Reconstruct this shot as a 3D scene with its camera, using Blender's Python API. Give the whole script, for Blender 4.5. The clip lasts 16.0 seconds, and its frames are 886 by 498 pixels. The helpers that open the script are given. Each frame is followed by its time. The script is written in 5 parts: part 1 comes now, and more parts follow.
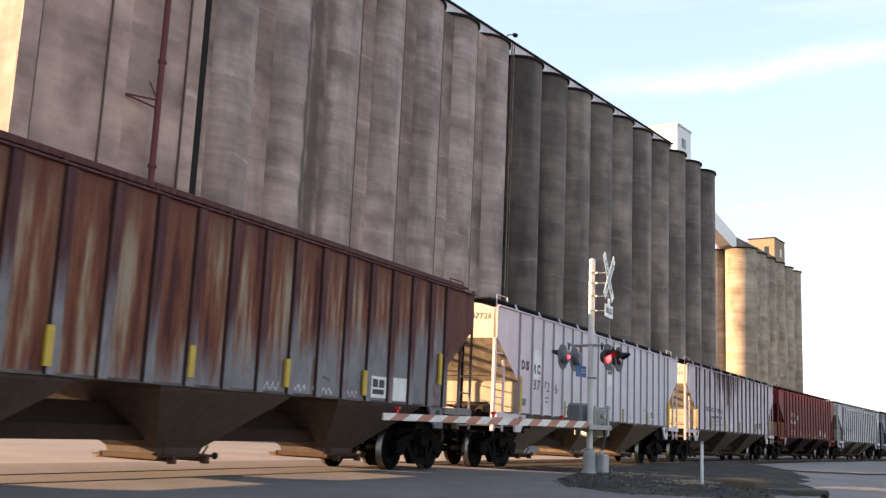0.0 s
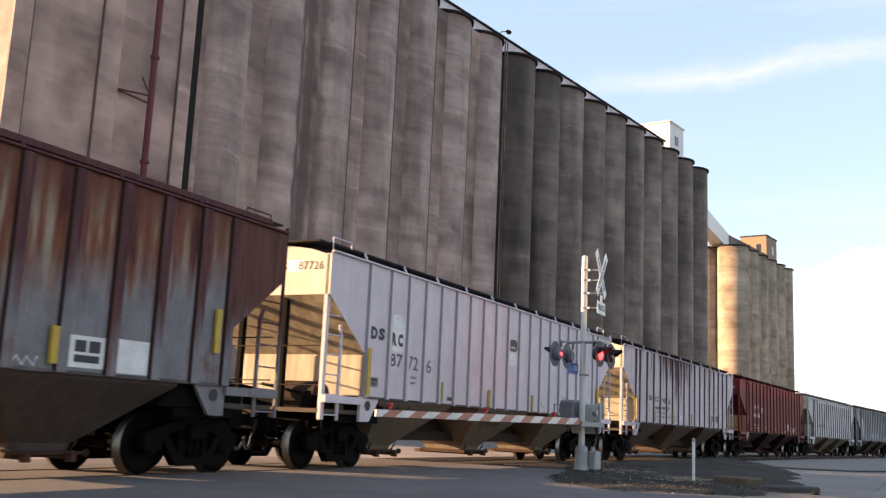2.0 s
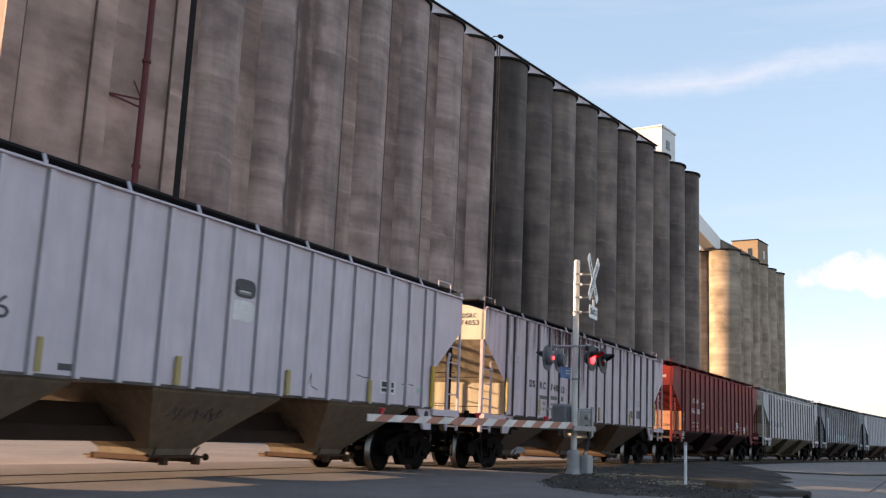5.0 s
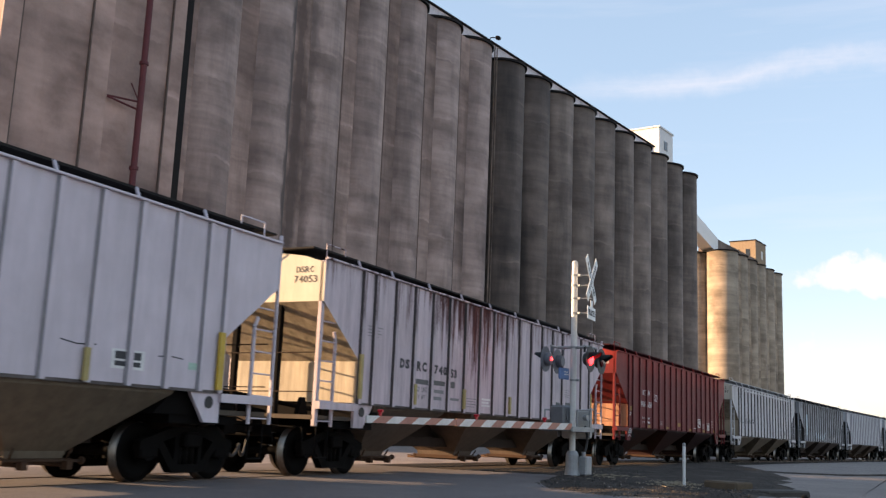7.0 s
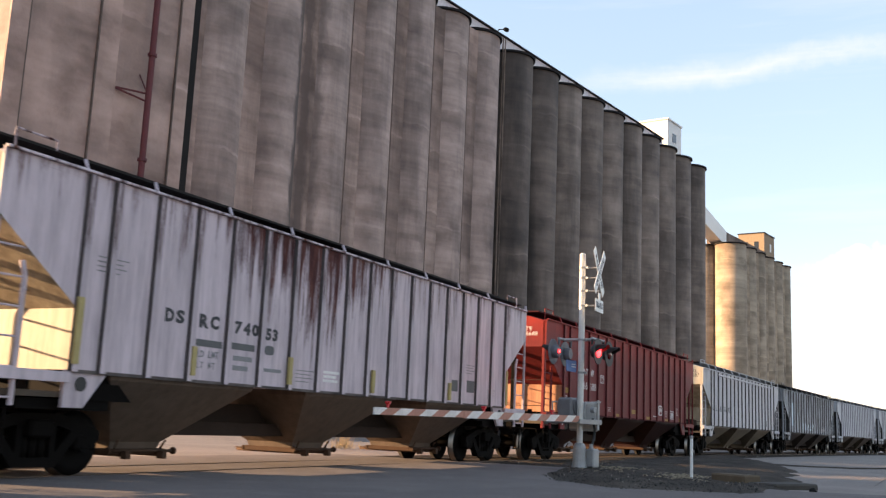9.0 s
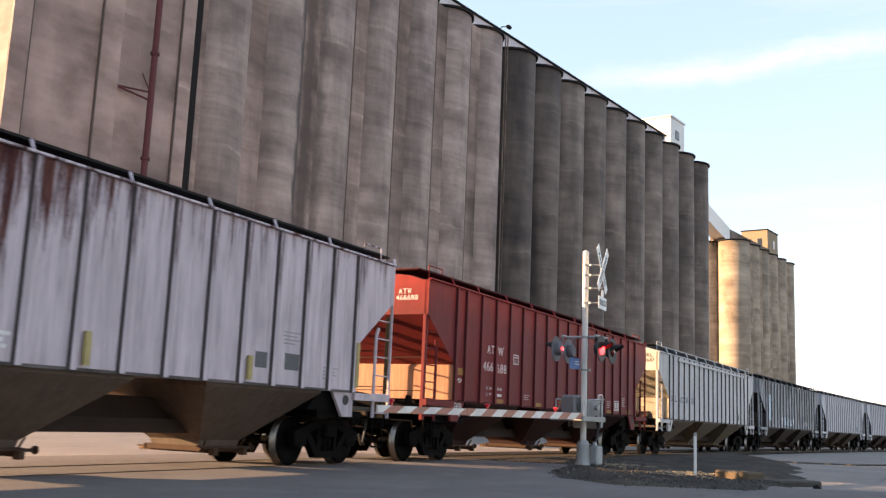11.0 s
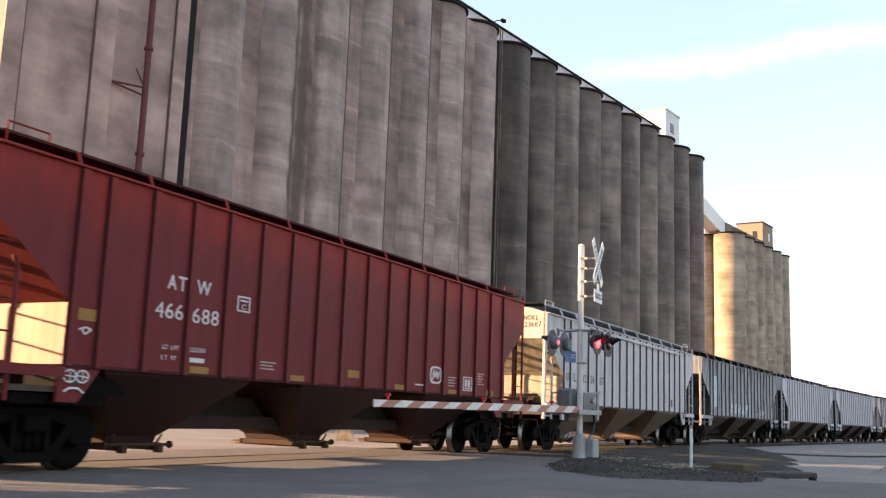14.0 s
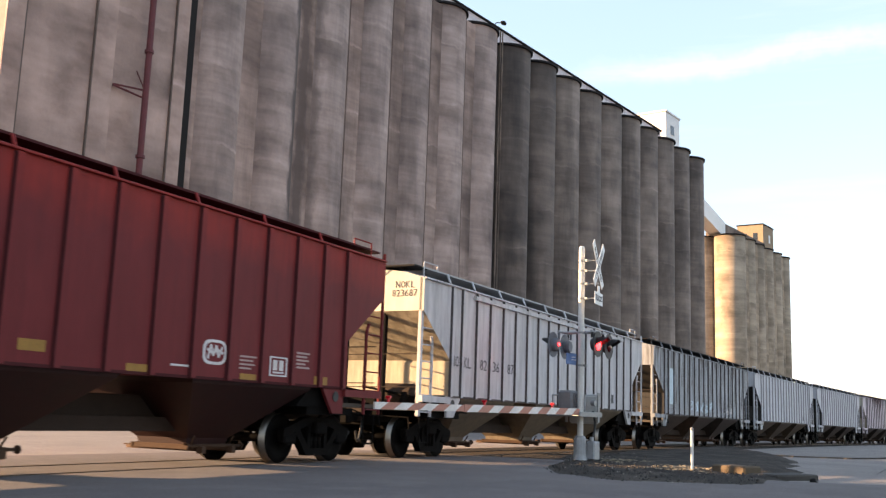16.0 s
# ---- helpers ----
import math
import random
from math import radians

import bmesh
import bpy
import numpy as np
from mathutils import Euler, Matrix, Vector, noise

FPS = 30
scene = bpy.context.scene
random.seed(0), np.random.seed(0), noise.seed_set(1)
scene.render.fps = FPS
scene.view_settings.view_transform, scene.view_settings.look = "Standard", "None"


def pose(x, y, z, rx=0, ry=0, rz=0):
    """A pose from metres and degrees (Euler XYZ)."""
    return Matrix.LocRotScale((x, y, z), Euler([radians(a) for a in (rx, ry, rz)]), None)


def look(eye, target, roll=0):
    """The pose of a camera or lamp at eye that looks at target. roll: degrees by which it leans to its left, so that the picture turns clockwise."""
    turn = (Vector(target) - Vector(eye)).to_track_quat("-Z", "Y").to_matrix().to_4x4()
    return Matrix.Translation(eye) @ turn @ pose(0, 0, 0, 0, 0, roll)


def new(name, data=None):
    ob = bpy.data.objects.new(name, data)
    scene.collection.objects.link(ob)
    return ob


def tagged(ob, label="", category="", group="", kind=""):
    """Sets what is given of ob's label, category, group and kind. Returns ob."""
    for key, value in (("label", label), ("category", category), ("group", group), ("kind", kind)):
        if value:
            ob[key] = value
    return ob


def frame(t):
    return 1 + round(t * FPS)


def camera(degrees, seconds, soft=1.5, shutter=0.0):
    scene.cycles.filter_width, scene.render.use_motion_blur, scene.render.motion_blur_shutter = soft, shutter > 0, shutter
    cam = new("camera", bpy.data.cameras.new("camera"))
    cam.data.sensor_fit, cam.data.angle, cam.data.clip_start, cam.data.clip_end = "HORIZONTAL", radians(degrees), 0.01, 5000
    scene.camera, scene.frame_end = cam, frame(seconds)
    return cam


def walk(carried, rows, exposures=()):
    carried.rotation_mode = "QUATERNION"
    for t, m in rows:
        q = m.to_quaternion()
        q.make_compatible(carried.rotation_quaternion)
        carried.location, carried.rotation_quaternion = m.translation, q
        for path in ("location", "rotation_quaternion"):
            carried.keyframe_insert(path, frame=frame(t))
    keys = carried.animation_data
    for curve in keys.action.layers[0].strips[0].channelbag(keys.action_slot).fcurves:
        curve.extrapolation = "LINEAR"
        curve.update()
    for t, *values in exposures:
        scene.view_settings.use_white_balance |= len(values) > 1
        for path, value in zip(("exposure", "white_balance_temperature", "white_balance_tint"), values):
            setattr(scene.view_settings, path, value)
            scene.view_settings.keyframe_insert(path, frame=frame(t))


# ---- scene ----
cam = camera(48.38, 16.0, soft=1.3, shutter=0.4)
EYE = (0.0, 0.0, 0.976)
# seconds, heading from +y towards +x, upward tilt, lean to the left
TURNS = [
    (0, 62.679, 10.226, 2.467),
    (0.5, 62.773, 10.031, 2.558),
    (1, 62.894, 9.950, 2.457),
    (1.5, 63.000, 9.966, 2.429),
    (2, 63.112, 10.055, 2.554),
    (2.5, 63.197, 10.154, 2.520),
    (3, 63.317, 10.213, 2.586),
    (3.5, 63.360, 10.207, 2.502),
    (4, 63.498, 10.148, 2.455),
    (6.5, 63.590, 10.559, 2.452),
    (7, 63.675, 10.406, 2.288),
    (7.5, 63.744, 10.151, 2.192),
    (8, 63.588, 9.957, 2.420),
    (8.5, 63.402, 9.908, 2.400),
    (9, 63.237, 9.931, 2.466),
    (11.5, 63.012, 9.774, 2.301),
    (12, 62.932, 9.779, 2.301),
    (12.5, 62.930, 9.737, 2.248),
    (13, 63.082, 9.562, 2.088),
    (13.5, 63.251, 9.453, 1.967),
    (14, 63.338, 9.465, 2.009),
    (14.5, 63.347, 9.550, 2.074),
    (15, 63.301, 9.609, 2.150),
    (15.5, 63.278, 9.690, 2.171),
    (16, 63.306, 9.595, 1.945),
]


def aim(head, tilt, lean):
    a, b = radians(head), radians(tilt)
    way = Vector((math.sin(a) * math.cos(b), math.cos(a) * math.cos(b), math.sin(b)))
    return look(EYE, Vector(EYE) + way * 50, lean)


walk(cam, [(t, aim(a, b, c)) for t, a, b, c in TURNS], [
    (0, 1.96, 7700, 29), (1.5, 1.82, 7650, 29), (3.5, 1.52, 7350, 28), (5, 1.46, 7300, 28), (7, 1.46, 7300, 28), (9, 1.74, 7600, 29),
    (11.5, 1.95, 7700, 29), (12.5, 2.0, 7700, 29), (14.5, 2.03, 7700, 29), (16, 1.98, 7600, 28)])

# ---- light ----
SUN_AZ, SUN_EL = -22.8, 10.5
world = bpy.data.worlds.new("sky")
scene.world = world
world.use_nodes = True
wn, wl = world.node_tree.nodes, world.node_tree.links
background = wn["Background"]
background.inputs["Strength"].default_value = 0.15
sky = wn.new("ShaderNodeTexSky")
sky.sky_type, sky.sun_disc = "NISHITA", False
sky.sun_elevation, sky.sun_rotation = radians(SUN_EL), radians(SUN_AZ % 360)
sky.air_density, sky.dust_density, sky.ozone_density = 1.0, 0.15, 1.1


def sky_node(kind, **values):
    n = wn.new(kind)
    for k, v in values.items():
        n.inputs[k].default_value = v
    return n


def sky_math(op, a, b, clamp=False):
    n = wn.new("ShaderNodeMath")
    n.operation, n.use_clamp = op, clamp
    for sock, v in zip(n.inputs, (a, b)):
        if isinstance(v, (int, float)):
            sock.default_value = v
        else:
            wl.new(v, sock)
    return n.outputs[0]


def sky_mix(fac, a, col):
    n = wn.new("ShaderNodeMix")
    n.data_type = "RGBA"
    if isinstance(fac, float):
        n.inputs[0].default_value = fac
    else:
        wl.new(fac, n.inputs[0])
    wl.new(a, n.inputs[6])
    n.inputs[7].default_value = (*col, 1)
    return n.outputs[2]


# thin high cloud in streaks, and heaped cloud low over the horizon
way_out = wn.new("ShaderNodeTexCoord").outputs["Generated"]
turned = sky_node("ShaderNodeMapping", Rotation=(radians(6), radians(-9), radians(8)), Scale=(3.0, 2.2, 26.0), Location=(0.35, 0.1, 0.9))
wl.new(way_out, turned.inputs[0])
wisps = sky_node("ShaderNodeTexNoise", Scale=1.0, Detail=6.0, Roughness=0.6)
wl.new(turned.outputs[0], wisps.inputs["Vector"])
wisp = sky_math("MULTIPLY", sky_math("SUBTRACT", wisps.outputs[0], 0.52), 3.6, True)
heap = sky_node("ShaderNodeTexNoise", Scale=7.0, Detail=7.0, Roughness=0.55)
wl.new(way_out, heap.inputs["Vector"])
split = wn.new("ShaderNodeSeparateXYZ")
wl.new(way_out, split.inputs[0])
low = sky_math("SUBTRACT", 0.13, split.outputs[2])
bank = sky_math("MULTIPLY", sky_math("ADD", sky_math("MULTIPLY", low, 1.5), sky_math("SUBTRACT", heap.outputs[0], 0.57)), 8.0, True)
# one long streak that rises to the east, frayed along its edges
ease = wn.new("ShaderNodeVectorMath")
ease.operation = "DOT_PRODUCT"
wl.new(way_out, ease.inputs[0])
ease.inputs[1].default_value = Vector((0.895, 0.298, 0.331)).cross(Vector((0.935, 0.024, 0.354))).normalized()
fray = sky_node("ShaderNodeTexNoise", Scale=9.0, Detail=6.0, Roughness=0.65)
wl.new(way_out, fray.inputs["Vector"])
across = sky_math("ADD", ease.outputs["Value"], sky_math("MULTIPLY", sky_math("SUBTRACT", fray.outputs[0], 0.5), 0.05))
streak_in = sky_math("SUBTRACT", 1.0, sky_math("DIVIDE", sky_math("ABSOLUTE", across, 0.0), 0.014), True)
streak_in = sky_math("MULTIPLY", streak_in, sky_math("MULTIPLY", sky_math("SUBTRACT", 0.37, split.outputs[1]), 7.0, True))
streak_in = sky_math("MULTIPLY", streak_in, sky_math("MULTIPLY", sky_math("SUBTRACT", wisps.outputs[0], 0.30), 3.0, True))
# a heaped cloud low in the east
ey = sky_math("POWER", sky_math("DIVIDE", sky_math("SUBTRACT", split.outputs[1], 0.015), 0.092), 2.0)
ez = sky_math("POWER", sky_math("DIVIDE", sky_math("SUBTRACT", split.outputs[2], 0.158), 0.026), 2.0)
puff = sky_node("ShaderNodeTexNoise", Scale=26.0, Detail=6.0, Roughness=0.55)
wl.new(way_out, puff.inputs["Vector"])
cloud = sky_math("SUBTRACT", sky_math("ADD", 0.9, sky_math("MULTIPLY", sky_math("SUBTRACT", puff.outputs[0], 0.5), 2.4)), sky_math("ADD", ey, ez))
cloud = sky_math("MULTIPLY", sky_math("MULTIPLY", cloud, 1.8, True), sky_math("GREATER_THAN", split.outputs[0], 0.0))
c = sky_mix(0.58, sky.outputs[0], (0.92, 1.64, 2.20))
c = sky_mix(sky_math("MULTIPLY", wisp, 0.25), c, (2.2, 2.5, 2.75))
c = sky_mix(sky_math("MULTIPLY", streak_in, 0.45), c, (2.2, 2.5, 2.7))
c = sky_mix(sky_math("MULTIPLY", bank, 0.7), c, (2.8, 3.05, 3.2))
c = sky_mix(sky_math("MULTIPLY", cloud, 0.85), c, (3.0, 2.95, 2.95))
wl.new(c, background.inputs["Color"])
sun_way = Vector((math.sin(radians(SUN_AZ)) * math.cos(radians(SUN_EL)), math.cos(radians(SUN_AZ)) * math.cos(radians(SUN_EL)), math.sin(radians(SUN_EL))))
sun = new("sun", bpy.data.lights.new("sun", "SUN"))
sun.data.energy, sun.data.angle, sun.data.color = 5.0, radians(0.5), (1.0, 0.775, 0.46)
sun.matrix_world = look(sun_way * 200, (0, 0, 0))

# ---- materials ----
MATS = {}


def ramp(nt, src, stops):
    node = nt.nodes.new("ShaderNodeValToRGB")
    els = node.color_ramp.elements
    while len(els) < len(stops):
        els.new(0.5)
    for e, (pos, col) in zip(els, stops):
        e.position = pos
        e.color = (*col, 1) if len(col) == 3 else col
    nt.links.new(src, node.inputs[0])
    return node.outputs[0]


def coords(nt, scale=(1, 1, 1), space="Object"):
    tc, mp = nt.nodes.new("ShaderNodeTexCoord"), nt.nodes.new("ShaderNodeMapping")
    mp.inputs["Scale"].default_value = scale
    nt.links.new(tc.outputs[space], mp.inputs[0])
    return mp.outputs[0]


def shifted(nt, scale=(1, 1, 1)):
    """Object space, moved by chance from object to object."""
    tc, info, add, mp = (nt.nodes.new("ShaderNode" + k) for k in ("TexCoord", "ObjectInfo", "VectorMath", "Mapping"))
    mul = nt.nodes.new("ShaderNodeMath")
    mul.operation = "MULTIPLY"
    mul.inputs[1].default_value = 173.0
    nt.links.new(info.outputs["Random"], mul.inputs[0])
    nt.links.new(tc.outputs["Object"], add.inputs[0])
    nt.links.new(mul.outputs[0], add.inputs[1])
    mp.inputs["Scale"].default_value = scale
    nt.links.new(add.outputs[0], mp.inputs[0])
    return mp.outputs[0]


def noise_tex(nt, vec, scale, detail=6.0, rough=0.6):
    n = nt.nodes.new("ShaderNodeTexNoise")
    n.inputs["Scale"].default_value, n.inputs["Detail"].default_value, n.inputs["Roughness"].default_value = scale, detail, rough
    nt.links.new(vec, n.inputs["Vector"])
    return n.outputs[0]


def mixed(nt, fac, a, b, mode="MIX"):
    m = nt.nodes.new("ShaderNodeMix")
    m.data_type, m.blend_type = "RGBA", mode
    for sock, v in ((m.inputs[0], fac), (m.inputs[6], a), (m.inputs[7], b)):
        if isinstance(v, (int, float)):
            sock.default_value = v
        elif isinstance(v, tuple):
            sock.default_value = (*v, 1) if len(v) == 3 else v
        else:
            nt.links.new(v, sock)
    return m.outputs[2]


def calc(nt, op, a, b=0.0, clamp=False):
    m = nt.nodes.new("ShaderNodeMath")
    m.operation, m.use_clamp = op, clamp
    for sock, v in ((m.inputs[0], a), (m.inputs[1], b)):
        if isinstance(v, (int, float)):
            sock.default_value = v
        else:
            nt.links.new(v, sock)
    return m.outputs[0]


def material(name, rough=0.7, metal=0.0):
    m = bpy.data.materials.new(name)
    m.use_nodes = True
    b = m.node_tree.nodes["Principled BSDF"]
    b.inputs["Roughness"].default_value, b.inputs["Metallic"].default_value = rough, metal
    return m, m.node_tree, b


def bumped(nt, b, height, strength=0.3, dist=0.02):
    n = nt.nodes.new("ShaderNodeBump")
    n.inputs["Strength"].default_value, n.inputs["Distance"].default_value = strength, dist
    nt.links.new(height, n.inputs["Height"])
    nt.links.new(n.outputs[0], b.inputs["Normal"])


def simple(name, color, rough=0.7, metal=0.0, vary=0.25, scale=3.0, dark=None):
    """A painted, cast or rusty surface with grain and blotches."""
    m, nt, b = material(name, rough, metal)
    if rough >= 0.75:
        b.inputs["Specular IOR Level"].default_value = 0.2
    v = coords(nt)
    lo = dark or tuple(c * (1 - vary) for c in color)
    col = ramp(nt, noise_tex(nt, v, scale), [(0.3, lo), (0.7, color)])
    fine = ramp(nt, noise_tex(nt, v, scale * 14), [(0.3, (0.8, 0.8, 0.8)), (0.7, (1.05, 1.05, 1.05))])
    nt.links.new(mixed(nt, 1.0, col, fine, "MULTIPLY"), b.inputs["Base Color"])
    bumped(nt, b, noise_tex(nt, v, scale * 10), 0.15, 0.01)
    return m


def glowing(name, color, power):
    m, nt, b = material(name, 0.3)
    b.inputs["Base Color"].default_value = (*color, 1)
    b.inputs["Emission Color"].default_value = (*color, 1)
    b.inputs["Emission Strength"].default_value = power
    return m


def car_paint(name, color, rust=0.0, rust_top=0.0, grime_shade=0.3, rust_col=(0.13, 0.045, 0.022), low=(0.30, 0.27, 0.23), seed=0.0, fade=None, wide=0.16, gloss=0.25, spot=None):
    """Weathered car paint: streaks run down, rust spreads from the eave, road dirt sits low."""
    m, nt, b = material(name, 0.5)
    tc = nt.nodes.new("ShaderNodeTexCoord")
    sep = nt.nodes.new("ShaderNodeSeparateXYZ")
    nt.links.new(tc.outputs["Object"], sep.inputs[0])
    mp = nt.nodes.new("ShaderNodeMapping")
    mp.inputs["Location"].default_value = (seed, seed * 0.7, seed)
    nt.links.new(tc.outputs["Object"], mp.inputs[0])
    st = nt.nodes.new("ShaderNodeMapping")
    st.inputs["Scale"].default_value = (3.2, 3.2, 0.28)
    nt.links.new(mp.outputs[0], st.inputs[0])
    streak = noise_tex(nt, st.outputs[0], 1.6, 8, 0.65)
    blotch = noise_tex(nt, mp.outputs[0], 1.1, 5)
    fine = noise_tex(nt, mp.outputs[0], 22, 6, 0.7)
    base = mixed(nt, ramp(nt, blotch, [(0.35, (0, 0, 0)), (0.7, (1, 1, 1))]), tuple(c * 0.86 for c in color), color)
    if fade:
        up = calc(nt, "MULTIPLY_ADD", sep.outputs[2], 1.6)
        up.node.inputs[2].default_value = -5.35
        up = calc(nt, "ADD", up, calc(nt, "MULTIPLY", calc(nt, "SUBTRACT", blotch, 0.5), 2.0), True)
        base = mixed(nt, up, base, fade)
    dirt = ramp(nt, streak, [(0.42, (0, 0, 0)), (0.72, (1, 1, 1))])
    base = mixed(nt, calc(nt, "MULTIPLY", dirt, grime_shade), base, low)
    # rust grows towards the eave
    height = calc(nt, "MULTIPLY", calc(nt, "SUBTRACT", sep.outputs[2], 2.6), rust_top)
    amount = calc(nt, "ADD", calc(nt, "ADD", calc(nt, "MULTIPLY", calc(nt, "SUBTRACT", streak, 0.5), 1.5), height), calc(nt, "MULTIPLY", calc(nt, "SUBTRACT", fine, 0.5), 0.25))
    # end plates, rolled from newer sheet, hold their paint
    end = calc(nt, "GREATER_THAN", calc(nt, "ABSOLUTE", sep.outputs[0]), 8.79)
    amount = calc(nt, "SUBTRACT", amount, calc(nt, "MULTIPLY", end, 0.3))
    if spot:
        away = calc(nt, "ABSOLUTE", calc(nt, "SUBTRACT", sep.outputs[0], spot[0]))
        near = calc(nt, "SUBTRACT", 1.0, calc(nt, "DIVIDE", away, spot[1]), True)
        amount = calc(nt, "ADD", amount, calc(nt, "MULTIPLY", near, spot[2]))
    mask = ramp(nt, calc(nt, "ADD", amount, rust), [(0.0, (0, 0, 0)), (wide, (1, 1, 1))])
    st2 = nt.nodes.new("ShaderNodeMapping")
    st2.inputs["Scale"].default_value = (5.0, 5.0, 1.0)
    nt.links.new(mp.outputs[0], st2.inputs[0])
    streak2 = noise_tex(nt, st2.outputs[0], 1.3, 7, 0.65)
    base = mixed(nt, 1.0, base, ramp(nt, streak2, [(0.3, (1 - 0.3 * grime_shade,) * 3), (0.7, (1.04, 1.04, 1.04))]), "MULTIPLY")
    deep = (rust_col[0] * 0.42, rust_col[1] * 0.34, rust_col[2] * 0.5)
    pale = (rust_col[0] * 2.0, rust_col[1] * 2.5, rust_col[2] * 2.2)
    rusty = ramp(nt, calc(nt, "ADD", calc(nt, "MULTIPLY", streak2, 0.75), calc(nt, "MULTIPLY", fine, 0.25)), [(0.36, deep), (0.52, rust_col), (0.70, pale)])
    base = mixed(nt, mask, base, rusty)
    nt.links.new(base, b.inputs["Base Color"])
    b.inputs["Specular IOR Level"].default_value = gloss
    rg = mixed(nt, mask, (0.55, 0.55, 0.55), (0.9, 0.9, 0.9))
    nt.links.new(rg, b.inputs["Roughness"])
    bumped(nt, b, fine, 0.12, 0.01)
    return m


def rusted_sheet(name, on_post):
    """Grey paint rusted through from the eave down, in long ragged runs of brown, maroon and cream."""
    m, nt, b = material(name, 0.75)
    tc, sep, info = (nt.nodes.new("ShaderNode" + k) for k in ("TexCoord", "SeparateXYZ", "ObjectInfo"))
    nt.links.new(tc.outputs["Object"], sep.inputs[0])
    x, z = sep.outputs[0], sep.outputs[2]
    if on_post:
        x = calc(nt, "ADD", x, calc(nt, "MULTIPLY", info.outputs["Random"], 40.0))
    at = nt.nodes.new("ShaderNodeCombineXYZ")
    for sock, v in zip(at.inputs, (x, sep.outputs[1], z)):
        nt.links.new(v, sock)

    def drawn(sx, sz, detail, rough=0.6):
        mp = nt.nodes.new("ShaderNodeMapping")
        mp.inputs["Scale"].default_value = (sx, sx, sz)
        nt.links.new(at.outputs[0], mp.inputs[0])
        return noise_tex(nt, mp.outputs[0], 1.0, detail, rough)

    runs, thin, blot, fine = drawn(4.2, 0.36, 4), drawn(11.0, 0.9, 5), drawn(1.7, 1.5, 4), drawn(26, 26, 5, 0.7)
    grey = ramp(nt, blot, [(0.3, (0.165, 0.150, 0.150)), (0.7, (0.255, 0.243, 0.255))])
    stain = calc(nt, "MULTIPLY", calc(nt, "SUBTRACT", calc(nt, "ADD", calc(nt, "MULTIPLY", blot, 0.6), calc(nt, "MULTIPLY", thin, 0.4)), 0.53), 9.0, True)
    grey = mixed(nt, calc(nt, "MULTIPLY", stain, 0.8), grey, (0.150, 0.068, 0.048))
    if on_post:
        rusty = ramp(nt, thin, [(0.3, (0.062, 0.022, 0.024)), (0.55, (0.105, 0.040, 0.040)), (0.75, (0.16, 0.068, 0.052))])
        edge = calc(nt, "ADD", calc(nt, "MULTIPLY", info.outputs["Random"], 0.75), 1.55)
    else:
        rusty = ramp(nt, calc(nt, "ADD", calc(nt, "MULTIPLY", runs, 0.72), calc(nt, "MULTIPLY", thin, 0.28)),
                     [(0.385, (0.072, 0.023, 0.021)), (0.445, (0.155, 0.048, 0.030)), (0.51, (0.192, 0.070, 0.040)), (0.555, (0.255, 0.150, 0.098)), (0.615, (0.31, 0.235, 0.172))])
        eave = calc(nt, "ADD", calc(nt, "MULTIPLY", calc(nt, "SUBTRACT", z, 3.55), 1.7), calc(nt, "MULTIPLY", calc(nt, "SUBTRACT", runs, 0.5), 2.5), True)
        rusty = mixed(nt, calc(nt, "MULTIPLY", eave, 0.8), rusty, (0.135, 0.047, 0.034))
        # the end panels hold no pale runs
        last = calc(nt, "GREATER_THAN", calc(nt, "ABSOLUTE", x), 7.4)
        rusty = mixed(nt, last, rusty, ramp(nt, thin, [(0.3, (0.085, 0.03, 0.026)), (0.7, (0.155, 0.062, 0.045))]))
        edge = calc(nt, "ADD", calc(nt, "MULTIPLY", x, 0.19), 1.52)
        edge = calc(nt, "SUBTRACT", edge, calc(nt, "MULTIPLY", last, 1.2))
    up = calc(nt, "ADD", calc(nt, "SUBTRACT", z, edge), calc(nt, "MULTIPLY", calc(nt, "SUBTRACT", thin, 0.5), 1.6))
    up = calc(nt, "ADD", up, calc(nt, "MULTIPLY", calc(nt, "SUBTRACT", runs, 0.5), -1.4))
    mask = ramp(nt, calc(nt, "MULTIPLY", up, 1.0, True), [(0.0, (0, 0, 0)), (0.8, (1, 1, 1))])
    col = mixed(nt, mask, grey, rusty)
    col = mixed(nt, 1.0, col, ramp(nt, fine, [(0.3, (0.84, 0.83, 0.82)), (0.7, (1.08, 1.08, 1.08))]), "MULTIPLY")
    nt.links.new(col, b.inputs["Base Color"])
    b.inputs["Specular IOR Level"].default_value = 0.15
    bumped(nt, b, calc(nt, "ADD", fine, thin), 0.15, 0.012)
    return m


